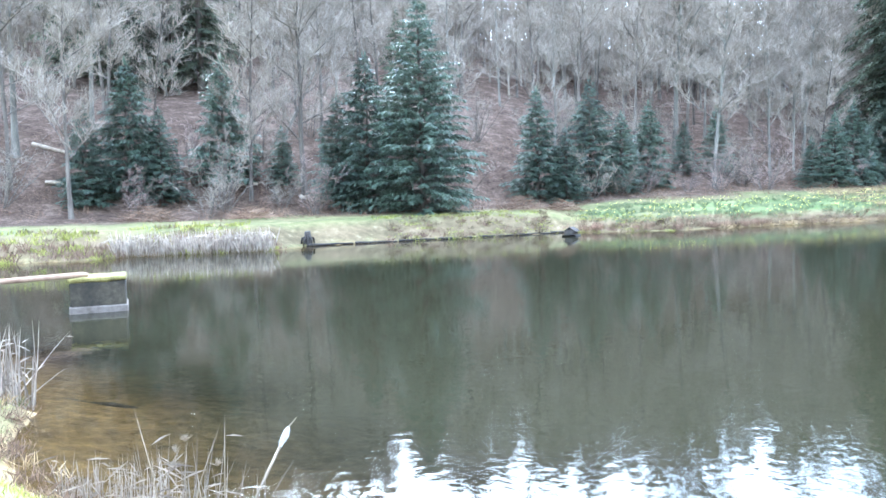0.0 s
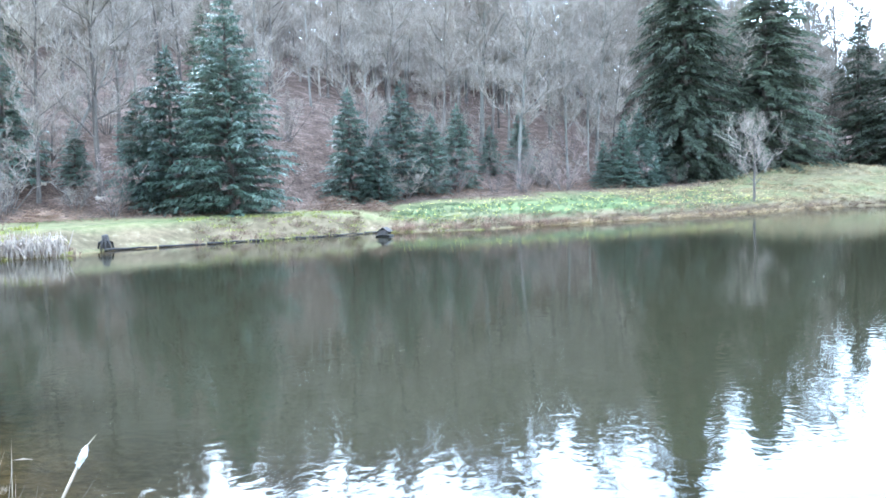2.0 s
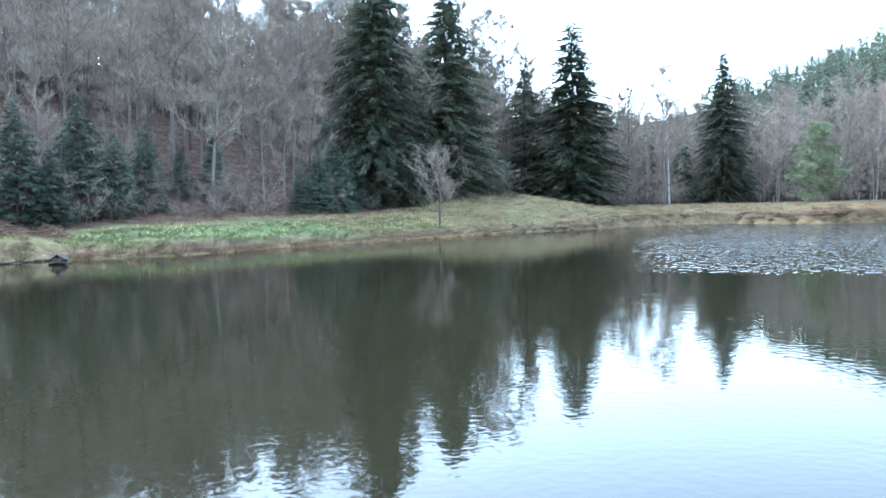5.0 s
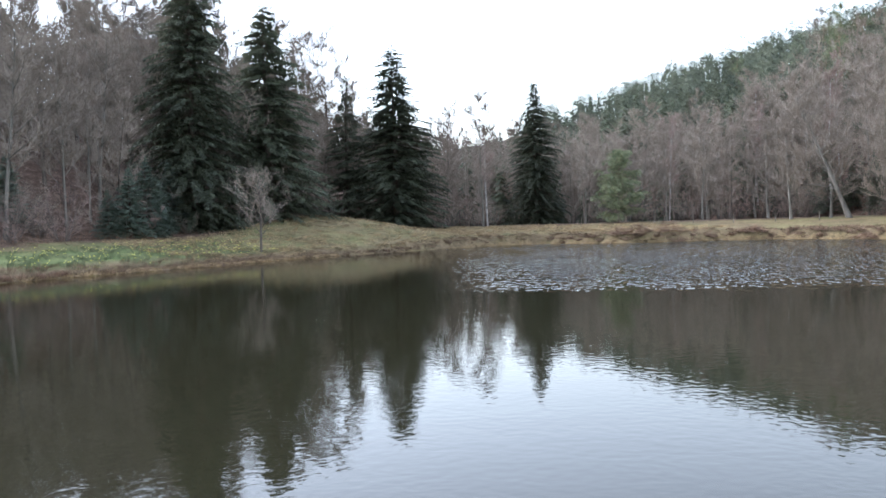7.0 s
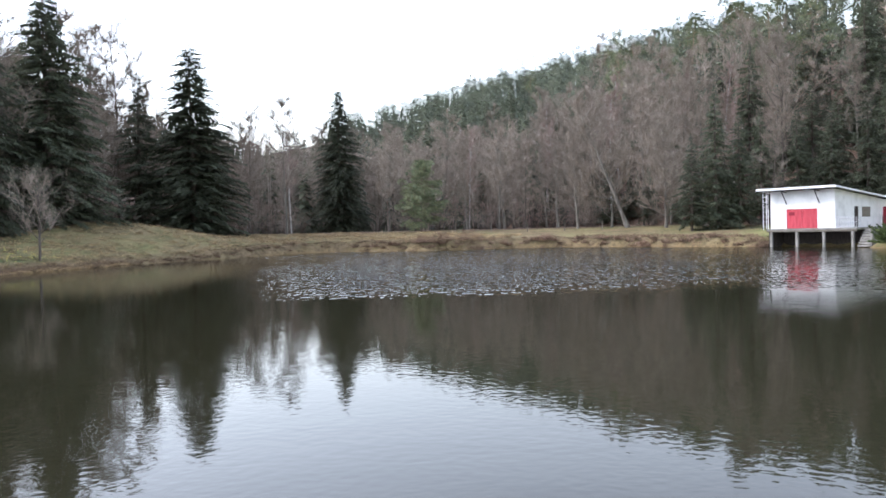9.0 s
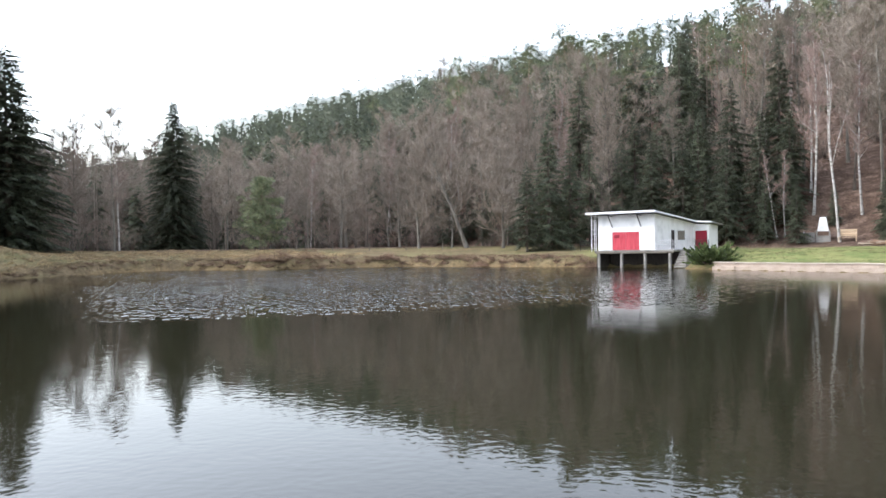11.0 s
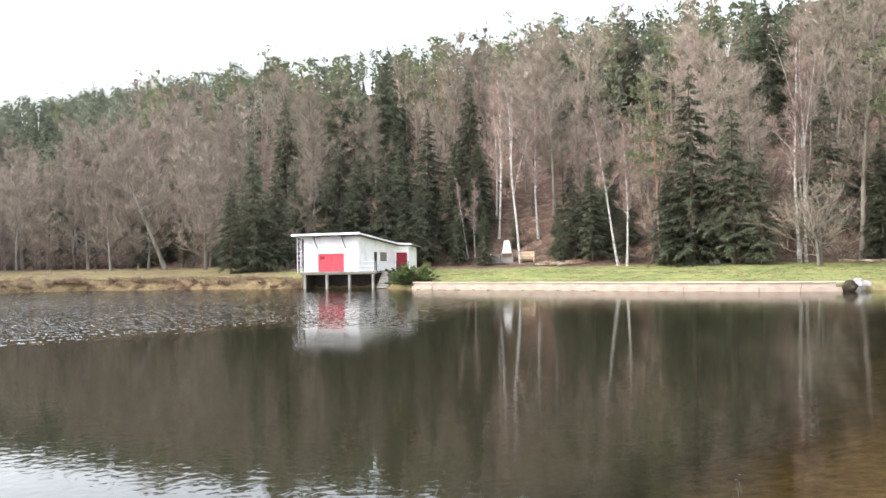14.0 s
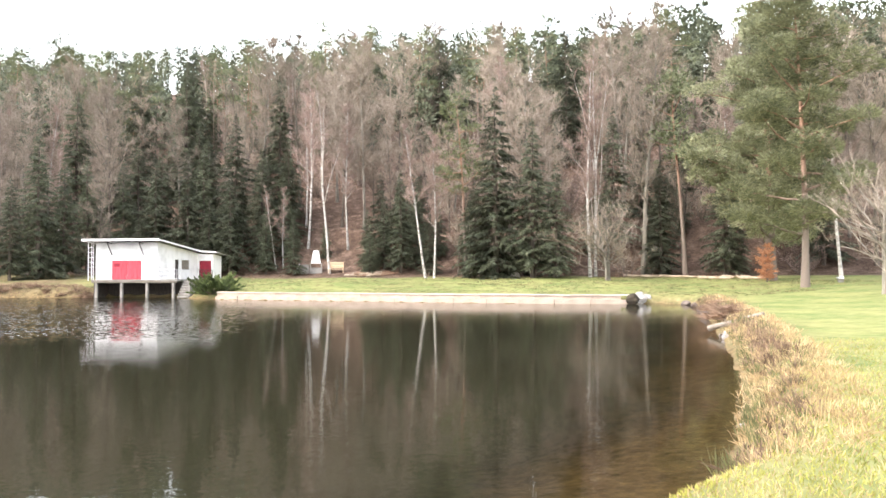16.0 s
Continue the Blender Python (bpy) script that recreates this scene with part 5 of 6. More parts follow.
random.seed(51)
WALL_LINE = [(77.3, -1.9), (75.5, -3.6), (68.5, -11.9), (60.9, -19.8), (55.6, -27.1), (54.0, -31.0)]
wall = tagged(thing("retaining_wall", "low pale stone wall in stepped courses along the pond", "wall"), kind="structure")
for course, (z0, hh, back, lm, mat, nm) in enumerate(((-0.9, 1.22, 0.0, 2.7, M_STONE, "block"), (0.32, 0.30, 0.22, 2.2, M_STONE, "block"), (0.625, 0.09, 0.17, 2.4, M_COPING, "coping_slab"))):
    meshes = []
    for k in range(5):
        bm = box(lm * (0.994 + 0.002 * k), 0.42 if course < 2 else 0.5, hh, (0, 0, 0), 0.012)
        for v in bm.verts:
            v.co += Vector((0, rnd(-0.015, 0.015), rnd(-0.012, 0.012)))
        me = bpy.data.meshes.new(nm)
        bm.to_mesh(me)
        bm.free()
        me.materials.append(mat)
        meshes.append(me)
    s = lm / 2
    while s < 38.5:
        x, y, a = along_line(WALL_LINE, s)
        nx, ny = math.sin(radians(a)), -math.cos(radians(a))     # away from the pond
        if nx * 0.835 - ny * 0.55 < 0:
            nx, ny = -nx, -ny
        child(nm, random.choice(meshes), wall, m=pose(x + nx * (back + rnd(-0.02, 0.02)), y + ny * back, z0 + rnd(-0.015, 0.01), rnd(-1, 1), rnd(-0.6, 0.6), a + rnd(-0.3, 0.3)))
        s += lm


# ---- tufts of grass, reed and rush ----
def tuft(t, x, y, z, n, tall, spread, width, lean=0.5):
    for _ in range(n):
        a, r = rnd(0, 6.283), spread * random.random() ** 0.6
        d = unit(rnd(0, 6.283), 1.57 - lean * rnd(0.1, 1.0))
        p = Vector((x + math.cos(a) * r, y + math.sin(a) * r, z - 0.03))
        t.blade(p, d, d.orthogonal().normalized(), tall * rnd(0.5, 1.15), width * rnd(0.7, 1.4), rnd(0.0, 0.35))


def shore_tufts(t, line, step, inland, n, tall, spread, width, lean=0.7, jitter=0.8, lift=0.0):
    s, total = 0.0, sum(math.hypot(b[0] - a[0], b[1] - a[1]) for a, b in zip(line, line[1:]))
    while s < total:
        x, y, a = along_line(line, s)
        nx, ny = math.sin(radians(a)), -math.cos(radians(a))
        if from_map(DMAP, x + nx * 0.5, y + ny * 0.5) < 0:
            nx, ny = -nx, -ny
        q = inland * rnd(-0.1, 1.0)
        x, y = x + nx * q + rnd(-jitter, jitter) * 0.4, y + ny * q + rnd(-jitter, jitter) * 0.4
        tuft(t, x, y, max(0.0, ground_z(x, y)) + lift, int(n * rnd(0.6, 1.4)), tall * rnd(0.6, 1.3), spread, width, lean)
        s += step * rnd(0.5, 1.5)


random.seed(53)
straw, dark, green = Tubes(), Tubes(), Tubes()
left_line = [(-2.7, 43.7), (3.8, 46.5), (7.3, 48.6), (10, 47.8), (13.5, 47), (17, 48.6), (22.5, 50.3), (28.2, 52), (34, 54), (41.4, 57), (50, 60), (58, 61), (70, 63), (80, 64), (86, 61)]
back_line = [(86, 61), (86, 55.5), (86, 49.5), (90, 45), (96, 41), (98, 35), (95.8, 27.5), (92.7, 20), (90, 13.5), (88.5, 10.5)]
shore_tufts(straw, left_line, 0.16, 2.4, 20, 0.42, 0.32, 0.035, 1.0)
shore_tufts(straw, left_line[3:], 0.2, 1.2, 26, 0.36, 0.4, 0.04, 1.2)
shore_tufts(dark, left_line, 0.4, 1.6, 22, 0.5, 0.3, 0.035, 0.7)
shore_tufts(green, left_line, 0.6, 5.0, 16, 0.25, 0.35, 0.03, 0.8)
shore_tufts(straw, back_line, 0.16, 2.6, 22, 0.5, 0.4, 0.045, 1.0)
shore_tufts(dark, back_line, 0.2, 1.7, 24, 0.5, 0.4, 0.04, 0.8)
shore_tufts(green, left_line[:5], 0.12, 3.6, 18, 0.26, 0.35, 0.035, 1.0)
fringe, sedge = Tubes(), Tubes()
shore_tufts(fringe, left_line[5:11], 0.06, 0.4, 18, 0.34, 0.3, 0.045, 1.35, 0.3)
for _ in range(17):
    x, y, _a = along_line(left_line[2:7], rnd(1.0, 13.5))
    tuft(sedge, x + rnd(-0.2, 0.2), y + rnd(-0.1, 0.4), 0.02, 130, 0.62, 0.26, 0.026, 0.65)
tagged(new("bank_fringe", fringe.mesh("bank_fringe", M_STRAW)), "pale matted dry grass hanging at the waterline", "grass", kind="stuff")
tagged(new("sedge_tussocks", sedge.mesh("sedge_tussocks", M_BRAMBLE)), "dark brown sedge tussocks standing at the waterline", "sedge", kind="stuff")
tussocks = Tubes()
s = 0.6
while s < 62:
    x, y, _a = along_line(back_line, s)
    x, y = x + rnd(0.1, 0.9), y + rnd(-0.3, 0.3)
    tuft(tussocks, x, y, max(0.02, ground_z(x, y)) - 0.05, 120, rnd(0.55, 1.0), rnd(0.3, 0.6), 0.045, 1.25)
    s += rnd(0.5, 1.9)
s = 0.5
while s < 62:
    x, y, _a = along_line(left_line[6:], s)
    x, y = x + rnd(-0.2, 0.2), y + rnd(0.1, 1.0)
    tuft(tussocks, x, y, max(0.02, ground_z(x, y)) - 0.05, 90, rnd(0.4, 0.75), rnd(0.25, 0.5), 0.035, 1.25)
    s += rnd(0.8, 2.6)
tagged(new("bank_tussocks", tussocks.mesh("bank_tussocks", M_TUSSOCK)), "matted reddish-brown grass tussocks overhanging the bank", "grass", kind="stuff")
rough, tawny, done = Tubes(), Tubes(), 0
while done < 4200:
    x, y = rnd(30, 104), rnd(44, 84)
    d = from_map(DMAP, x, y)
    if not 0.8 < d < 22 or left_way(x, y) > 48 + 0.25 * max(0, x - 60) or random.random() > 0.35 + 0.6 * max(0.0, float(wobble(x, y, 5, 6))):
        continue
    tuft(rough if done % 3 else tawny, x, y, ground_z(x, y), 18, 0.42, 0.45, 0.04, 1.15)
    done += 1
tagged(new("rough_grass", rough.mesh("rough_grass", M_STRAW)), "pale rough grass left unmown on the back meadow", "grass", kind="stuff")
tagged(new("tawny_grass", tawny.mesh("tawny_grass", M_BANK)), "tawny withered grass tufts on the back meadow", "grass", kind="stuff")
far_left = [(-8.2, 39.1), (-15, 37.3), (-16, 35.2), (-20, 34.7), (-21, 30)]
shore_tufts(green, far_left, 0.14, 2.6, 20, 0.4, 0.35, 0.035, 0.8)
shore_tufts(dark, far_left, 0.2, 0.9, 22, 0.6, 0.35, 0.03, 0.7)
shore_tufts(straw, far_left, 0.25, 3.0, 18, 0.35, 0.35, 0.035, 0.9)
for nm, t, m, lab in (("bank_grass", straw, M_BANK, "tussocks of pale dry grass along the pond banks"), ("bank_weeds", dark, M_BRAMBLE, "brown dead weeds at the water's edge"), ("green_tussocks", green, M_GRASS, "low green grass tussocks on the banks")):
    tagged(new(nm, t.mesh(nm, m)), lab, "grass", kind="stuff")

# cattail bed on the far left shore
random.seed(57)
reeds = Tubes()
for _ in range(760):
    u = random.random()
    x, y = -8.4 - 6.9 * u + rnd(-0.2, 0.2), 39.0 - 1.7 * u - rnd(-0.1, 0.9)
    d = unit(rnd(0, 6.28), 1.57 - rnd(0.0, 0.38))
    reeds.blade(Vector((x, y, -0.05)), d, unit(rnd(0, 6.28), 0), rnd(0.6, 1.5), rnd(0.04, 0.085), rnd(0, 0.2))
    if random.random() < 0.35:
        e = Vector((x, y, 0)) + d * rnd(0.5, 1.0)
        f = unit(rnd(0, 6.28), rnd(-1.0, 0.2))
        reeds.blade(e, f, f.orthogonal().normalized(), rnd(0.4, 0.8), 0.06, 0.1)
tagged(new("reed_bed", reeds.mesh("reed_bed", M_BLEACHED)), "bed of bleached dry cattail reeds standing in the shallows", "reeds", kind="stuff")

# near right shore: rushes, long dry grass
random.seed(59)
rush, longdry = Tubes(), Tubes()
def inner(line, k):
    """The line moved k metres on to the near right bank."""
    return [(x - 0.58 * k, y - 0.81 * k) for x, y in line]


near_line = [(6.9, -4.4), (7.25, -5.0), (8.65, -6.55), (11.9, -9.25), (14.25, -11.1), (20.6, -15.7), (26.5, -19.6), (41.3, -29.4), (50, -34.6)]
left_near = [(-15, 19), (-10.5, 13.2), (-7, 11), (-4.8, 9), (-4.4, 7.8), (-3.4, 6.6), (-1.2, 5.3)]
sere = Tubes()
shore_tufts(sere, left_near, 0.06, 0.7, 18, 0.22, 0.15, 0.008, 1.0, 0.3)
shore_tufts(longdry, left_near, 0.2, 0.9, 14, 0.2, 0.15, 0.008, 0.9, 0.3)
shore_tufts(rush, left_near, 0.3, 0.9, 18, 0.18, 0.12, 0.008, 0.8, 0.3)
shore_tufts(longdry, inner(near_line, 0.75), 0.06, 0.8, 16, 0.24, 0.2, 0.009, 0.9, 0.4)
shore_tufts(rush, inner(near_line, 0.6), 0.5, 0.5, 24, 0.28, 0.10, 0.008, 0.5, 0.3)
for x, y in ((7.9, -5.0), (8.6, -5.9), (9.8, -6.9), (10.8, -7.8), (12.1, -9.0), (14.6, -10.9), (17.0, -12.7), (19.6, -14.5)):
    for _ in range(3):
        tuft(rush, x + rnd(-0.85, -0.4), y + rnd(-0.85, -0.4), 0.12, 46, 0.46, 0.13, 0.009, 0.5)
shore_tufts(sere, inner(near_line, 0.45), 0.16, 0.5, 22, 0.26, 0.16, 0.010, 1.1, 0.3)
shore_tufts(longdry, inner(near_line[2:], 0.12), 0.09, 0.4, 16, 0.26, 0.16, 0.010, 1.1, 0.3)
shore_tufts(rush, inner(near_line[2:], 0.10), 0.8, 0.2, 40, 0.36, 0.12, 0.010, 0.6, 0.3)
shore_tufts(sere, inner(near_line[4:], 0.3), 0.25, 0.6, 26, 0.34, 0.3, 0.02, 1.1, 0.4)
tagged(new("sere_tufts", sere.mesh("sere_tufts", M_TUSSOCK)), "withered brown grass tufts matted along the waterline", "grass", kind="stuff")
shore_tufts(longdry, inner(near_line[5:], 0.5), 0.16, 0.9, 16, 0.32, 0.35, 0.022, 0.9, 0.7)
shore_tufts(rush, inner(near_line[5:], 0.4), 0.5, 0.6, 20, 0.36, 0.3, 0.02, 0.7, 0.5)
tagged(new("rushes", rush.mesh("rushes", M_RUSH)), "green rushes growing at the water's edge", "rushes", kind="stuff")
tagged(new("shore_grass", longdry.mesh("shore_grass", M_STRAW)), "long dry grass leaning over the pond's edge", "grass", kind="stuff")

# mown grass close by
random.seed(61)
blades, pale = Tubes(), Tubes()
done = 0
while done < 60000:
    r = 2.6 + 20 * random.random() ** 1.35
    a = radians(rnd(116, 143)) if random.random() < 0.75 else radians(rnd(-40, -20))
    if a < 0 and r > 11:
        continue
    if done % 4 == 0:
        a, r = rnd(0, 6.283), 1.0 + 13 * math.sqrt(random.random())
    x, y = r * math.sin(a), r * math.cos(a)
    done += 1
    (blades if random.random() < 0.72 else pale).v.append((x, y, 0))
pts = np.array(blades.v + pale.v)
pd, pz = shore_distance(pts[:, 0], pts[:, 1]), height(pts[:, 0], pts[:, 1])
cut = len(blades.v)
blades.v, pale.v = [], []
for i, (p, d, z) in enumerate(zip(pts, pd, pz)):
    if d < 0.15:
        continue
    t = blades if i < cut else pale
    e = unit(rnd(0, 6.283), rnd(0.5, 1.5))
    t.blade(Vector((p[0], p[1], z - 0.008)), e, e.orthogonal().normalized(), rnd(0.04, 0.10), rnd(0.006, 0.011), rnd(0, 0.3))
tagged(new("lawn_grass", blades.mesh("lawn_grass", M_GRASS)), "short sunlit lawn grass beside the pond", "grass", kind="stuff")
tagged(new("dead_grass", pale.mesh("dead_grass", M_STRAW)), "withered pale blades lying in the lawn", "grass", kind="stuff")

# coarser tufts on the lawn along the low wall
random.seed(62)
coarse, faded, done = Tubes(), Tubes(), 0
while done < 2600:
    x, y = rnd(46, 104), rnd(-52, 2)
    if right_way(x, y) > 83 or not 0.7 < from_map(DMAP, x, y) < 26 or random.random() > 0.45 + 0.5 * float(wobble(x, y, 4, 3)):
        continue
    tuft(coarse if done % 5 else faded, x, y, ground_z(x, y), 12, 0.16, 0.35, 0.03, 1.0)
    done += 1
tagged(new("lawn_tufts", coarse.mesh("lawn_tufts", M_RUSH)), "coarse green tufts in the lawn along the wall", "grass", kind="stuff")
tagged(new("faded_tufts", faded.mesh("faded_tufts", M_BANK)), "faded brown tufts in the lawn along the wall", "grass", kind="stuff")

# daffodil meadow
random.seed(63)
leaves, flowers = Tubes(), Tubes()
mx = np.array([(rnd(8, 46), rnd(47, 74)) for _ in range(9000)])
mead = zones(mx[:, 0], mx[:, 1])[0]
mz = height(mx[:, 0], mx[:, 1])
made = 0
for (x, y), q, z in zip(mx, mead, mz):
    if q < 0.35 or made > 1900 or wobble(x, y, 1.3, 9) < -0.25:
        continue
    made += 1
    tuft(leaves, x, y, z, 9, 0.34, 0.14, 0.028, 0.5)
    for _ in range(random.choice((0, 0, 0, 1))):
        c = Vector((x + rnd(-0.15, 0.15), y + rnd(-0.15, 0.15), z + rnd(0.26, 0.36)))
        for k in range(3):
            d = unit(k * 2.1 + rnd(-0.3, 0.3), rnd(0.0, 0.6))
            flowers.blade(c - d * 0.03, d, d.orthogonal().normalized(), 0.075, 0.06)
tagged(new("daffodil_leaves", leaves.mesh("daffodil_leaves", M_DAFF)), "green daffodil leaves covering the meadow", "daffodils", kind="stuff")
tagged(new("daffodil_flowers", flowers.mesh("daffodil_flowers", M_YELLOW)), "small yellow daffodil flowers scattered over the meadow", "daffodils", kind="stuff")

# dead leaves, sticks and brambles at the foot of the wood
random.seed(67)
brush = Tubes()
for _ in range(3200):
    if random.random() < 0.62:
        x, y = rnd(-32, 45), rnd(44, 92)
        if not 46.5 < left_way(x, y) < 62:
            continue
    else:
        x, y = rnd(55, 135), rnd(-60, 60)
        if not 83 < right_way(x, y) < 96:
            continue
    z = ground_z(x, y)
    for _ in range(9):
        d = unit(rnd(0, 6.28), rnd(0.1, 1.3))
        p = Vector((x + rnd(-0.6, 0.6), y + rnd(-0.6, 0.6), z - 0.03))
        q = p + d * rnd(0.3, 1.0)
        brush.sliver(p, q, 0.03)
        brush.sliver(q, q + unit(rnd(0, 6.28), rnd(-0.9, 0.5)) * rnd(0.2, 0.6), 0.022)
tagged(new("brambles", brush.mesh("brambles", M_BRAMBLE)), "tangle of brown bramble stems and sticks under the trees", "brambles", kind="stuff")


# ---- things on and by the water ----
def log_thing(name, p, q, r, label, mat=M_DEAD, category="log", knots=2, bark=True, group=""):
    """A felled stem with a slight bend, swollen butt and stubs."""
    p, q = Vector(p), Vector(q)
    ob = thing(name, label, category, Matrix.Translation(p), group)
    t = Tubes()
    d = q - p
    side = d.cross(Vector((0, 0, 1))).normalized()
    n = 6
    pts = [d * (i / n) + side * 0.04 * d.length * math.sin(i * 1.1) * 0.5 + Vector((0, 0, 0.01 * math.sin(i * 2.0))) for i in range(n + 1)]
    t.tube(pts, [r * (1.15 - 0.4 * i / n) * rnd(0.93, 1.07) for i in range(n + 1)], 9, True)
    child("stem", t.mesh("stem", mat, True), ob)
    for k in range(knots):
        u = rnd(0.25, 0.9)
        s = Tubes()
        b = d * u
        e = (side * random.choice((-1, 1)) + Vector((0, 0, rnd(0.2, 0.9)))).normalized()
        s.tube([b, b + e * r * rnd(2.0, 4.0)], [r * 0.32, r * 0.16], 5, True)
        child("branch_stub", s.mesh("branch_stub", mat, True), ob)
    return ob


def on_ground(x, y, lift=0.0):
    return (x, y, ground_z(x, y) + lift)


def rough_stone(name, x, y, z, sx, sy, sz, label, mat=M_ROCK, group=""):
    bm = bmesh.new()
    bmesh.ops.create_icosphere(bm, subdivisions=3, radius=1.0)
    seed = Vector((x * 3.1, y * 1.7, 4.0))
    for v in bm.verts:
        k = 1 + 0.28 * noise.noise(v.co * 1.3 + seed) + 0.12 * noise.noise(v.co * 3.5 + seed)
        v.co = Vector((v.co.x * sx * k, v.co.y * sy * k, v.co.z * sz * k))
    me = bpy.data.meshes.new(name)
    bm.to_mesh(me)
    bm.free()
    me.materials.append(mat)
    ob = new(name, me)
    ob.matrix_basis = pose(x, y, z, 0, 0, rnd(0, 360))
    return tagged(ob, label, "stone", group)


random.seed(71)
# outlet block with its plank
b = thing("outlet_block", "square mossy concrete outlet block standing in the pond", "concrete block", pose(-7.97, 18.25, 0, 0, 0, 21))
bm = box(1.16, 1.16, 2.11, (0, 0, -1.42), 0.03)
bmesh.ops.subdivide_edges(bm, edges=bm.edges, cuts=4, use_grid_fill=True)
for v in bm.verts:
    v.co += v.co.normalized() * 0.02 * noise.noise(v.co * 4)
part("body", bm, M_MOSSY, b, "dark stained concrete body")
part("plinth", box(1.22, 1.22, 0.5, (0, 0, -0.34), 0.03), M_FOOTING, b, "pale concrete footing at the waterline")
bm = box(1.2, 1.2, 0.10, (0, 0, 0.695), 0.03)
bmesh.ops.subdivide_edges(bm, edges=bm.edges, cuts=5, use_grid_fill=True)
for v in bm.verts:
    v.co += Vector((0, 0, 1)) * 0.035 * noise.noise(v.co * 5) + v.co.normalized() * 0.03 * noise.noise(v.co * 7)
part("moss_cap", bm, M_MOSS, b, "yellow moss on top")
pl = thing("footplank", "weathered grey plank laid from the bank to the outlet block", "plank", pose(-8.15, 18.0, 0.84, 0, 0, 0))
t = Tubes()
d = Vector((-4.6, -5.4, 0.12))
sd = d.cross(Vector((0, 0, 1))).normalized()
for off, dz in ((-0.08, 0), (0.08, 0.01)):
    t.tube([sd * off + Vector((0, 0, dz)), sd * off + d * 0.5 + Vector((0, 0, -0.03)), sd * off + d], [0.055, 0.05, 0.052], 7, True)
child("pole", t.mesh("pole", M_BRAMBLE, True), pl)

# floating duck shelter
r = thing("duck_raft", "small dark wooden duck shelter floating on the pond", "duck house", pose(7.06, 44.3, 0.0, 0, 0, 66))
for k in range(5):
    t = Tubes()
    t.tube([(-0.56, -0.32 + 0.16 * k, 0.02), (0.56, -0.32 + 0.16 * k, 0.02)], [0.075, 0.075], 7, True)
    child("float_log", t.mesh("float_log", M_DARKWOOD, True), r)
for sgn in (-1, 1):
    part("roof_board", box(1.0, 0.44, 0.035, (0, 0.17 * sgn, 0.36), 0.008, Matrix.Rotation(radians(-34 * sgn), 4, "X")), M_DARKWOOD, r)
for x in (-0.42, 0.42):
    part("gable", box(0.04, 0.5, 0.26, (x, 0, 0.10), 0.006), M_DARKWOOD, r)
part("back_board", box(0.8, 0.03, 0.2, (0, 0.26, 0.10), 0.006), M_DARKWOOD, r)

# timber edging along the mossy bank; its dark colour also draws the shadow line there
s = 0.0
edge = [(-7.2, 41.6), (-2.7, 43.5), (3.8, 46.3), (7.3, 48.4)]
while s < 15.5:
    x, y, a = along_line(edge, s)
    ln = rnd(2.2, 3.2)
    e = Vector((math.cos(radians(a)), math.sin(radians(a)), 0)) * ln
    log_thing("edging_log", (x, y, 0.06), (x + e.x, y + e.y, 0.05 + rnd(-0.02, 0.02)), 0.055, "waterlogged timber edging, dark also for the shadow line at the bank's foot", M_DARKWOOD, "log", 0, group="timber edging")
    s += ln + 0.1
# old stump with roots over the water
st = thing("tree_stump", "dark rotten tree stump with exposed roots at the water's edge", "stump", pose(-7.2, 41.95, 0.0) @ Matrix.Scale(0.72, 4))
t = Tubes()
t.tube([(0, 0.3, 0.1), (0.02, 0.15, 0.6), (0, 0.05, 1.05)], [0.34, 0.26, 0.22], 9, True)
child("bole", t.mesh("bole", M_DARKWOOD, True), st)
for a in (-2.6, -2.0, -1.4, -0.7, 0.2):
    t = Tubes()
    t.tube([(0, 0.12, 0.75), (0.42 * math.cos(a), 0.42 * math.sin(a), 0.55), (0.55 * math.cos(a), 0.55 * math.sin(a), -0.1)], [0.12, 0.09, 0.05], 6, True)
    child("root", t.mesh("root", M_DARKWOOD, True), st)

# dry reeds in front of the camera
def standing():
    """True for a standing stalk, now and then False for a fallen one."""
    return random.random() < 0.72


def reed_clump(name, x, y, n, tall, spread, label, z=0.0, width=0.016):
    t = Tubes()
    for _ in range(n):
        a, r = rnd(0, 6.28), spread * random.random() ** 0.6
        p = Vector((math.cos(a) * r, math.sin(a) * r, -0.1))
        d = unit(rnd(0, 6.28), 1.57 - abs(random.gauss(0, 0.15 if standing() else 0.9)))
        hh = tall * rnd(0.55, 1.1)
        pts = bent_path(p, d, hh, 4, -0.01, 0.05)
        t.tube(pts, [width * 0.5 * (1 - 0.18 * k) for k in range(5)], 4)
        for _ in range(random.choice((0, 1, 1, 2))):
            q, qd = along(pts, rnd(0.3, 1.0))
            e = (qd * 0.3 + unit(rnd(0, 6.28), rnd(-1.0, 0.5))).normalized()
            t.blade(q, e, e.orthogonal().normalized(), rnd(0.1, 0.28), width * 0.8, 0.3)
    ob = new(name, t.mesh(name, M_BLEACHED))
    ob.matrix_basis = pose(x, y, z)
    return tagged(ob, label, "reeds", kind="stuff")


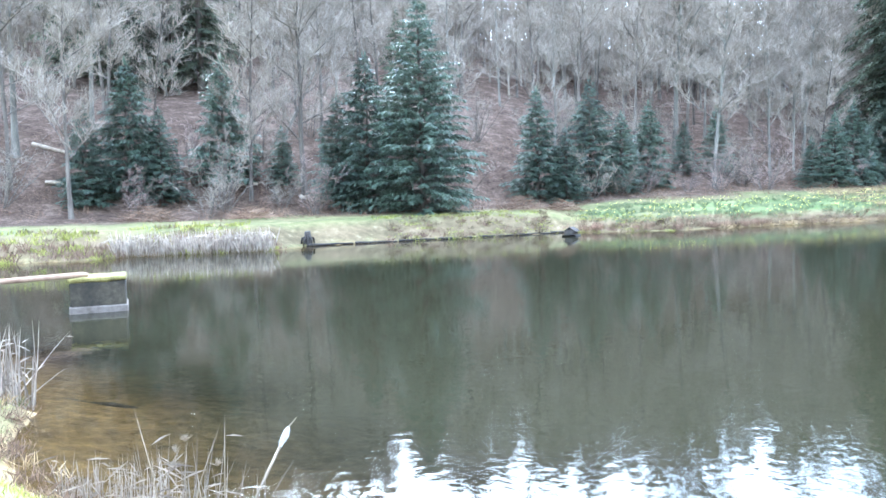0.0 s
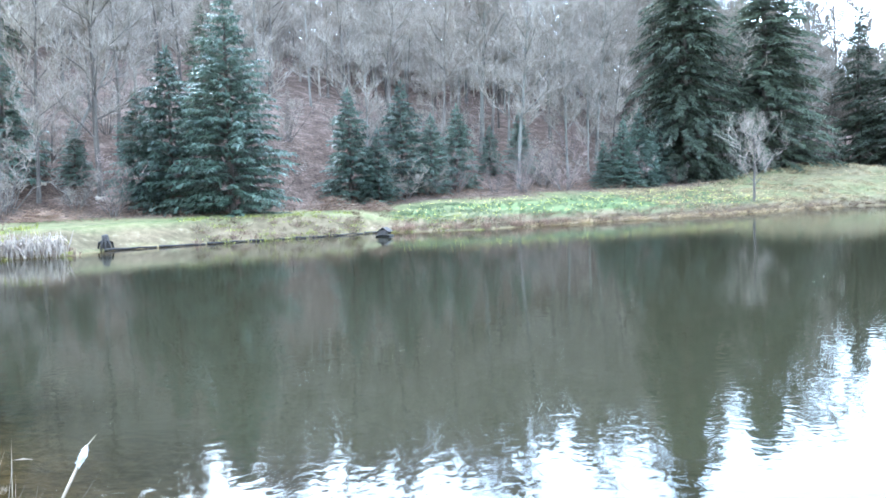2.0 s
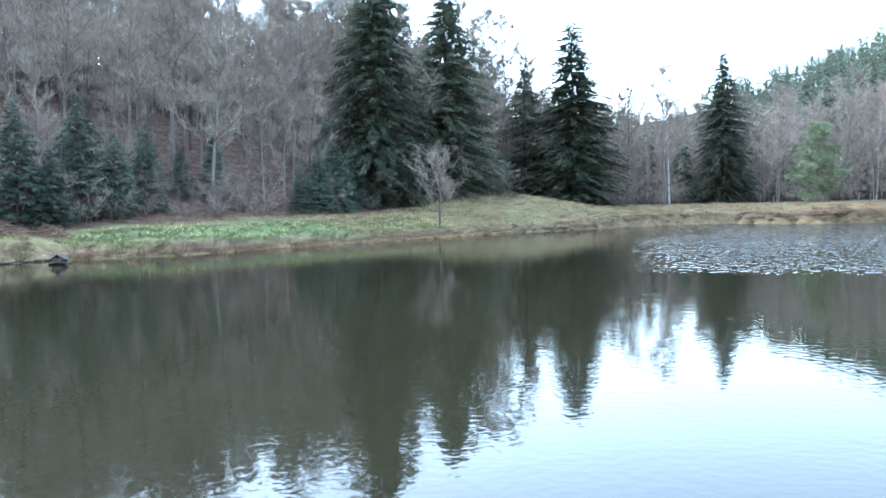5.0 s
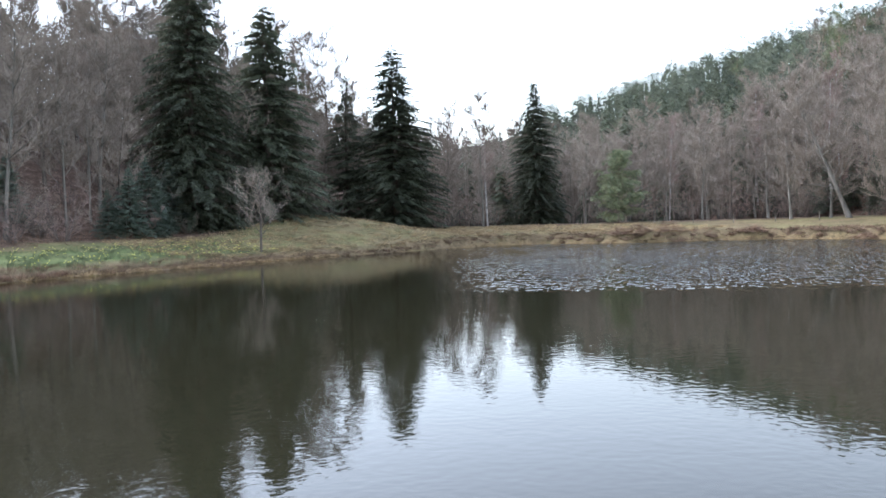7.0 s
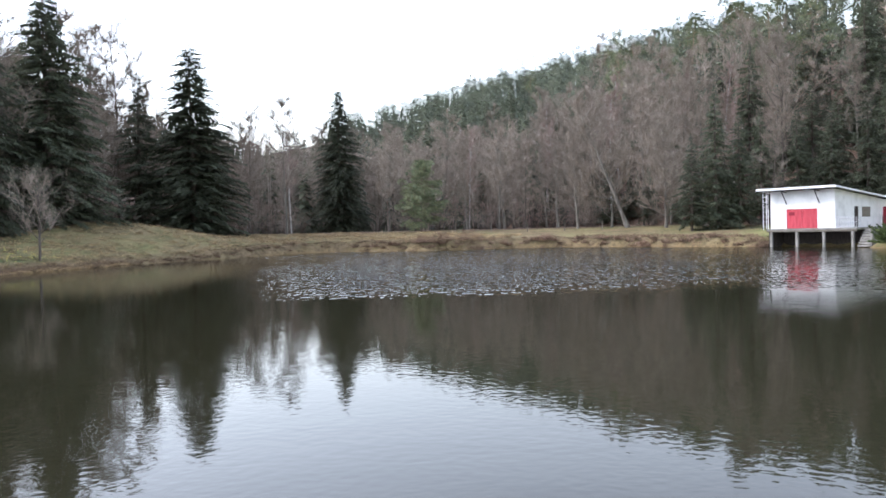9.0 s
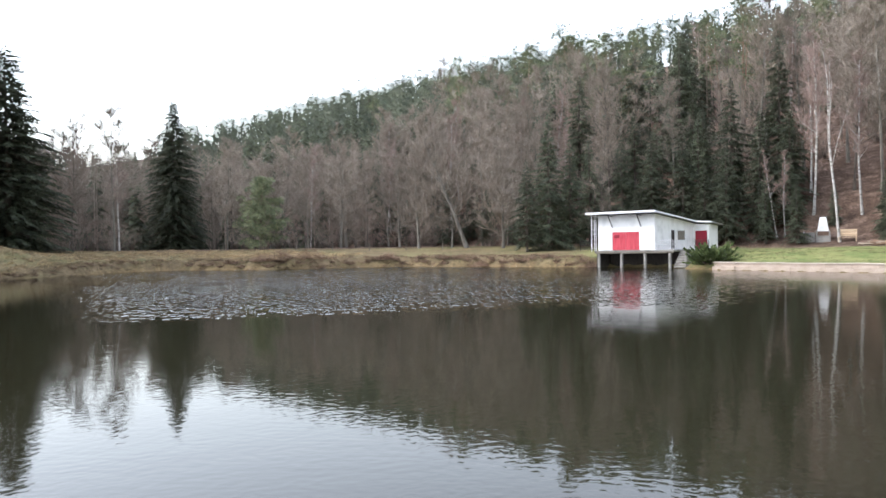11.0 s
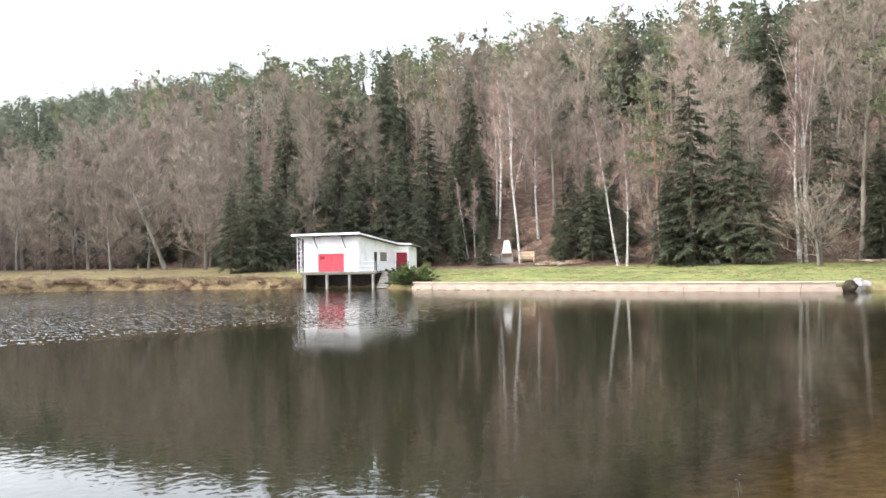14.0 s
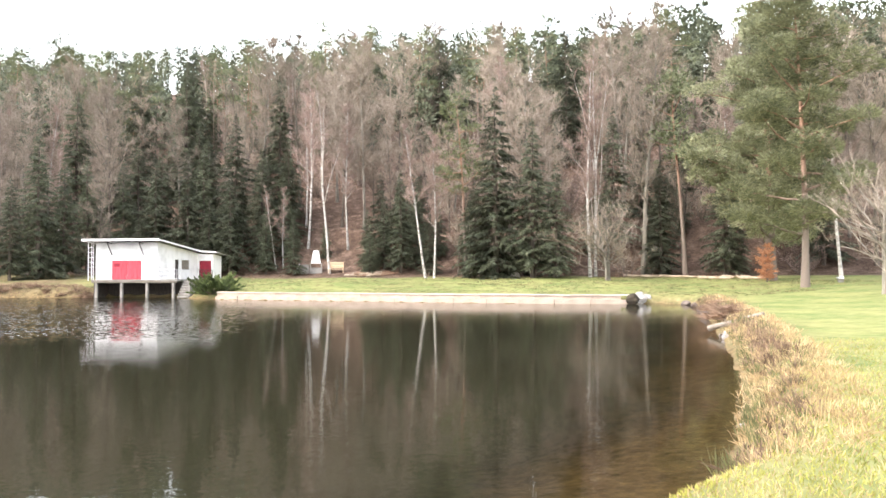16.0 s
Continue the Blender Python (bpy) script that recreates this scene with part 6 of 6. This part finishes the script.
reed_clump("reed_clump", -5.2, 9.15, 70, 1.05, 0.36, "clump of bleached dry reeds at the grassy edge", 0.12, 0.022)
reed_clump("reed_clump", -5.6, 9.5, 60, 0.9, 0.4, "clump of bleached dry reeds at the grassy edge", 0.1, 0.02)
for x, y, n, hh in ((-2.6, 5.8, 46, 0.55), (-2.2, 5.55, 50, 0.66), (-1.85, 5.4, 44, 0.8), (-1.45, 5.2, 30, 0.72), (-2.9, 6.1, 36, 0.5), (-2.35, 5.95, 30, 0.6)):
    reed_clump("reed_clump", x, y, n, hh, 0.22, "thin clump of dry reed stalks by the water", 0.05, 0.009)
for x, y, hh, lx, ly in ((-1.95, 5.3, 1.0, -0.22, 0.08), (-1.55, 5.3, 0.92, 0.02, 0.05), (-1.8, 5.2, 0.85, 0.25, 0.1)):
    t = Tubes()
    t.tube([(0, 0, 0), (lx * 0.45, ly * 0.5, hh * 0.55), (lx, ly, hh)], [0.006, 0.005, 0.003], 5)
    ob = tagged(new("reed_stalk", t.mesh("reed_stalk", M_REED, True)), "single thin dry reed stalk by the water", "reed")
    ob.matrix_basis = pose(x, y, 0.02)
# seeding cattail
ct = thing("cattail", "leaning dry cattail with a burst fluffy white seed head", "cattail", pose(-1.32, 4.62, 0.28))
t = Tubes()
t.tube([(0, 0, -0.35), (0.03, 0.10, 0.1), (0.13, 0.42, 0.32), (0.19, 0.62, 0.46)], [0.012, 0.012, 0.010, 0.009], 7, True)
child("stalk", t.mesh("stalk", M_REED, True), ct)
t = Tubes()
t.tube([(0.185, 0.60, 0.445), (0.21, 0.66, 0.50), (0.225, 0.70, 0.545)], [0.014, 0.026, 0.010], 9, True)
for _ in range(160):
    p = Vector((0.19, 0.62, 0.46)).lerp(Vector((0.22, 0.69, 0.53)), random.random())
    d = unit(rnd(0, 6.28), rnd(-1.2, 1.2))
    t.blade(p, d, d.orthogonal().normalized(), rnd(0.02, 0.034), 0.008)
child("seed_head", t.mesh("seed_head", M_ROCK), ct, "white fluffy seed head")
t = Tubes()
t.tube([(0.225, 0.70, 0.545), (0.275, 0.75, 0.60)], [0.004, 0.002], 5, True)
child("tip", t.mesh("tip", M_REED), ct)
for x, y, hh in ((-1.9, 5.55, 0.62), (-2.0, 5.62, 0.52), (-1.62, 5.35, 0.5)):
    u = thing("dry_umbel", "dry weed stalk with a pale flat seed head", "weed", pose(x, y, 0.06))
    t = Tubes()
    t.tube([(0, 0, -0.05), (0.02, 0.01, hh)], [0.005, 0.003], 5)
    child("stalk", t.mesh("stalk", M_REED), u)
    t = Tubes()
    for _ in range(26):
        d = unit(rnd(0, 6.28), rnd(0.5, 1.5))
        t.twig(Vector((0.02, 0.01, hh)), Vector((0.02, 0.01, hh)) + d * rnd(0.04, 0.08), 0.004)
    child("seed_head", t.mesh("seed_head", M_REED), u)
log_thing("sunken_log", (-5.1, 10.4, -0.2), (-4.0, 10.05, -0.24), 0.05, "dark waterlogged branch lying in the shallows", M_DARKWOOD, "log", 1)

# ---- right bank: driftwood and boulders ----
log_thing("driftwood_log", (26.4, -18.9, 0.2), (24.3, -19.7, 0.85), 0.10, "bleached driftwood trunk lying on the bank", M_GREYWOOD, "log", 2)
log_thing("driftwood_log", (24.4, -18.0, 0.05), (24.9, -19.4, 0.30), 0.10, "bleached driftwood branch at the water's edge", M_DEAD, "log", 1)
for x, y, s in ((24.6, -18.3, 0.24), (24.1, -17.9, 0.18), (25.0, -18.7, 0.2)):
    rough_stone("boulder", x, y, 0.06, s, s * 0.8, s * 0.6, "small pale boulder at the water's edge", group="shore boulders")
rough_stone("boulder", 10.35, -8.0, 0.0, 0.11, 0.08, 0.05, "small pale stone in the shallows")
for x, y, s, mat, lab in ((54.3, -32.6, 0.62, M_ROCK, "large pale boulder by the end of the wall"), (53.6, -31.6, 0.5, M_MOSSY, "dark mossy boulder by the end of the wall"), (54.9, -33.6, 0.42, M_ROCK, "pale boulder by the end of the wall")):
    rough_stone("boulder", x, y, 0.35, s, s * 0.8, s * 0.85, lab, mat)
for x, y, s in ((50.5, -34.2, 0.4), (47.2, -32.6, 0.35), (43.0, -30.2, 0.3), (39.5, -28.0, 0.45), (36.0, -25.6, 0.4)):
    rough_stone("boulder", x, y, 0.08, s, s * 0.7, s * 0.6, "weathered boulder at the foot of the bank", M_FOOTING, group="bank boulders")
rough_stone("boulder", 78.3, -32.2, ground_z(78.3, -32.2) + 0.1, 0.7, 0.5, 0.45, "grey boulder on the lawn's edge")
for x, y in ((91.4, 15.8), (94.0, 22.0), (95.0, 43.2)):
    rough_stone("boulder", x, y, 0.15, 0.32, 0.25, 0.22, "weathered boulder at the foot of the bank", M_FOOTING, group="bank boulders")
# felled stems edging the lawn
for x0, y0, x1, y1, rr in ((74.0, -42.6, 71.2, -45.0, 0.13), (71.6, -45.4, 68.2, -47.4, 0.12), (67.6, -47.2, 64.6, -48.6, 0.14), (64.2, -49.4, 60.8, -50.6, 0.12), (66.2, -48.9, 64.2, -50.6, 0.2)):
    log_thing("felled_stem", on_ground(x0, y0, 0.12), on_ground(x1, y1, 0.12), rr, "felled pale stem lying along the lawn's edge", M_DEAD, "log", 1, group="felled stems")
part_slab = thing("stone_bench", "low white stone bench at the back of the lawn", "bench", pose(*on_ground(52.1, -49.7), 0, 0, -38))
part("seat", box(1.3, 0.45, 0.12, (0, 0, 0.3), 0.02), M_FASCIA, part_slab)
for x in (-0.45, 0.45):
    part("leg", box(0.16, 0.38, 0.32, (x, 0, -0.02), 0.02), M_CONC, part_slab)

# ---- picnic place ----
o = thing("barbecue", "white outdoor barbecue with a tapering chimney hood", "barbecue", pose(*on_ground(97.0, -13.9), 0, 0, -96))
part("base", box(1.5, 0.9, 0.75, (0, 0, -0.1), 0.03), M_CONC, o, "grey masonry hearth")
bm = box(1.15, 0.75, 1.55, (0, 0, 1.15), 0.02)
for v in bm.verts:
    if v.co.z > 2.0:
        v.co.x *= 0.55
        v.co.y *= 0.6
part("hood", bm, M_WHITE, o, "white tapering hood")
for x in (-0.66, 0.66):
    part("side_cheek", box(0.14, 0.85, 0.55, (x, 0, 0.66), 0.02), M_CONC, o)
sl = thing("stone_slab", "leaning grey concrete slab beside the barbecue", "slab", pose(*on_ground(97.6, -12.2), 0, 0, -96))
bm = box(1.9, 0.7, 1.15, (0, 0, -0.05), 0.03)
for v in bm.verts:
    if v.co.x < 0 and v.co.z > 0.5:
        v.co.x += 0.55
part("body", bm, M_CONC, sl)
part("face", box(0.14, 0.74, 1.35, (-0.72, -0.05, -0.05), 0.02, Matrix.Rotation(radians(24), 4, "Y")), M_FASCIA, sl, "white edge board")
tb = thing("picnic_bench", "pale wooden bench with a broad backrest", "bench", pose(*on_ground(95.6, -16.1), 0, 0, -98))
part("seat", box(1.9, 0.42, 0.06, (0, 0, 0.46), 0.01), M_PALEWOOD, tb)
for k in range(4):
    part("back_slat", box(1.9, 0.045, 0.17, (0, 0.2, 0.62 + 0.19 * k), 0.01), M_PALEWOOD, tb)
for x in (-0.85, 0.85):
    part("leg", box(0.09, 0.09, 1.38, (x, 0.26, -0.03), 0.01), M_PALEWOOD, tb)
    part("leg", box(0.09, 0.09, 0.48, (x, -0.16, -0.03), 0.01), M_PALEWOOD, tb)
for k in range(20):
    x, y = 91.9 + rnd(-1.3, 1.3), -18.8 + rnd(-2.2, 2.2)
    a, ln = rnd(-0.5, 0.5) - 1.6, rnd(0.9, 2.4)
    log_thing("firewood_stick", on_ground(x, y, rnd(0.06, 0.5)), on_ground(x + math.cos(a) * ln, y + math.sin(a) * ln, rnd(0.06, 0.4)), rnd(0.05, 0.1),
              "rough branch in a heap of firewood on the lawn", random.choice((M_DEAD, M_BRAMBLE, M_BRAMBLE)), "firewood", 1, group="firewood heap")

# juniper beside the boathouse
random.seed(73)
wood, leaf = Tubes(), Tubes()
for i in range(150):
    a, u = rnd(0, 6.28), random.random() ** 0.6
    lift = rnd(0.05, 1.35)
    reach = 1.75 * math.cos(lift) + 1.12 * math.sin(lift)
    reach *= rnd(0.7, 1.08) * (1 + 0.14 * math.sin(3 * a + 1) + 0.08 * math.sin(7 * a))
    stem = bent_path(Vector((math.cos(a) * 0.5 * u, math.sin(a) * 0.5 * u, -0.1)), unit(a, lift), reach, 4, 0.01, 0.1)
    wood.tube(stem, [0.03, 0.022, 0.015, 0.01, 0.005], 4)
    for _ in range(64):
        p, d = along(stem, rnd(0.3, 1) ** 0.6)
        e = (d * 1.1 + unit(rnd(0, 6.28), rnd(-0.3, 0.9)) * 0.9).normalized()
        leaf.blade(p, e, e.orthogonal().normalized(), rnd(0.14, 0.3), 0.12, 0.1)
plant_tree("juniper_bush", (wood.mesh("juniper_stems", M_BARK), leaf.mesh("juniper_leaf", M_JUNIPER)), 79.5, -1.9, "spreading green juniper bush beside the boathouse steps", "bush", 1.13, 0, sink=0.3)

# brush heaps on the far bank
def brush_heap(x, y, rx, rz, n, label):
    t = Tubes()
    for _ in range(n):
        a, r = rnd(0, 6.28), rx * random.random() ** 0.7
        p = Vector((math.cos(a) * r, math.sin(a) * r, rz * (1 - (r / rx) ** 2) * random.random()))
        d = unit(rnd(0, 6.28), rnd(-0.2, 0.5))
        t.sliver(p, p + d * rnd(0.4, 1.1), 0.04)
    ob = new("brush_heap", t.mesh("brush_heap", M_BRAMBLE))
    ob.matrix_basis = pose(x, y, max(0.0, ground_z(x, y)))
    return tagged(ob, label, "brush heap", kind="stuff")


for x, y, rx, rz in ((91.2, 46.0, 1.9, 1.4), (88.5, 48.6, 1.6, 1.1), (87.5, 50.6, 1.5, 0.9), (97.6, 38.0, 1.4, 0.8), (94.6, 24.6, 1.3, 0.7), (28.4, -21.3, 0.9, 0.6), (31.5, -23.3, 0.9, 0.5), (37.0, -27.0, 1.0, 0.55), (-17.2, 46.5, 1.8, 0.9), (5.2, 53.5, 1.6, 0.9), (8.2, 54.8, 1.4, 0.7), (-11.5, 48.0, 1.5, 0.7)):
    brush_heap(x, y, rx, rz, 420, "heap of brown dead brush on the bank")
# fallen stems on the left slope
for x0, y0, x1, y1, rr in ((-18.5, 55.2, -12.8, 55.4, 0.14), (-9.8, 55.0, -6.9, 54.6, 0.18), (-27.5, 54.0, -22.5, 53.6, 0.13), (24.0, 74.5, 27.2, 75.4, 0.16), (-25.0, 50.4, -22.0, 51.4, 0.12)):
    log_thing("fallen_stem", on_ground(x0, y0, 0.1), on_ground(x1, y1, 0.14), rr, "fallen grey stem lying among dead leaves", M_DEAD, "log", 2, group="fallen stems")
# posts behind the pond
for k in range(7):
    x, y = 103.5 + 1.6 * k, 66.5 - 5.2 * k
    p = thing("fence_post", "thin weathered wooden fence post behind the pond", "fence post", pose(*on_ground(x, y)), "fence posts behind the pond")
    part("post", box(0.09, 0.09, 1.5, (0, 0, -0.2), 0.01), M_GREYWOOD, p)
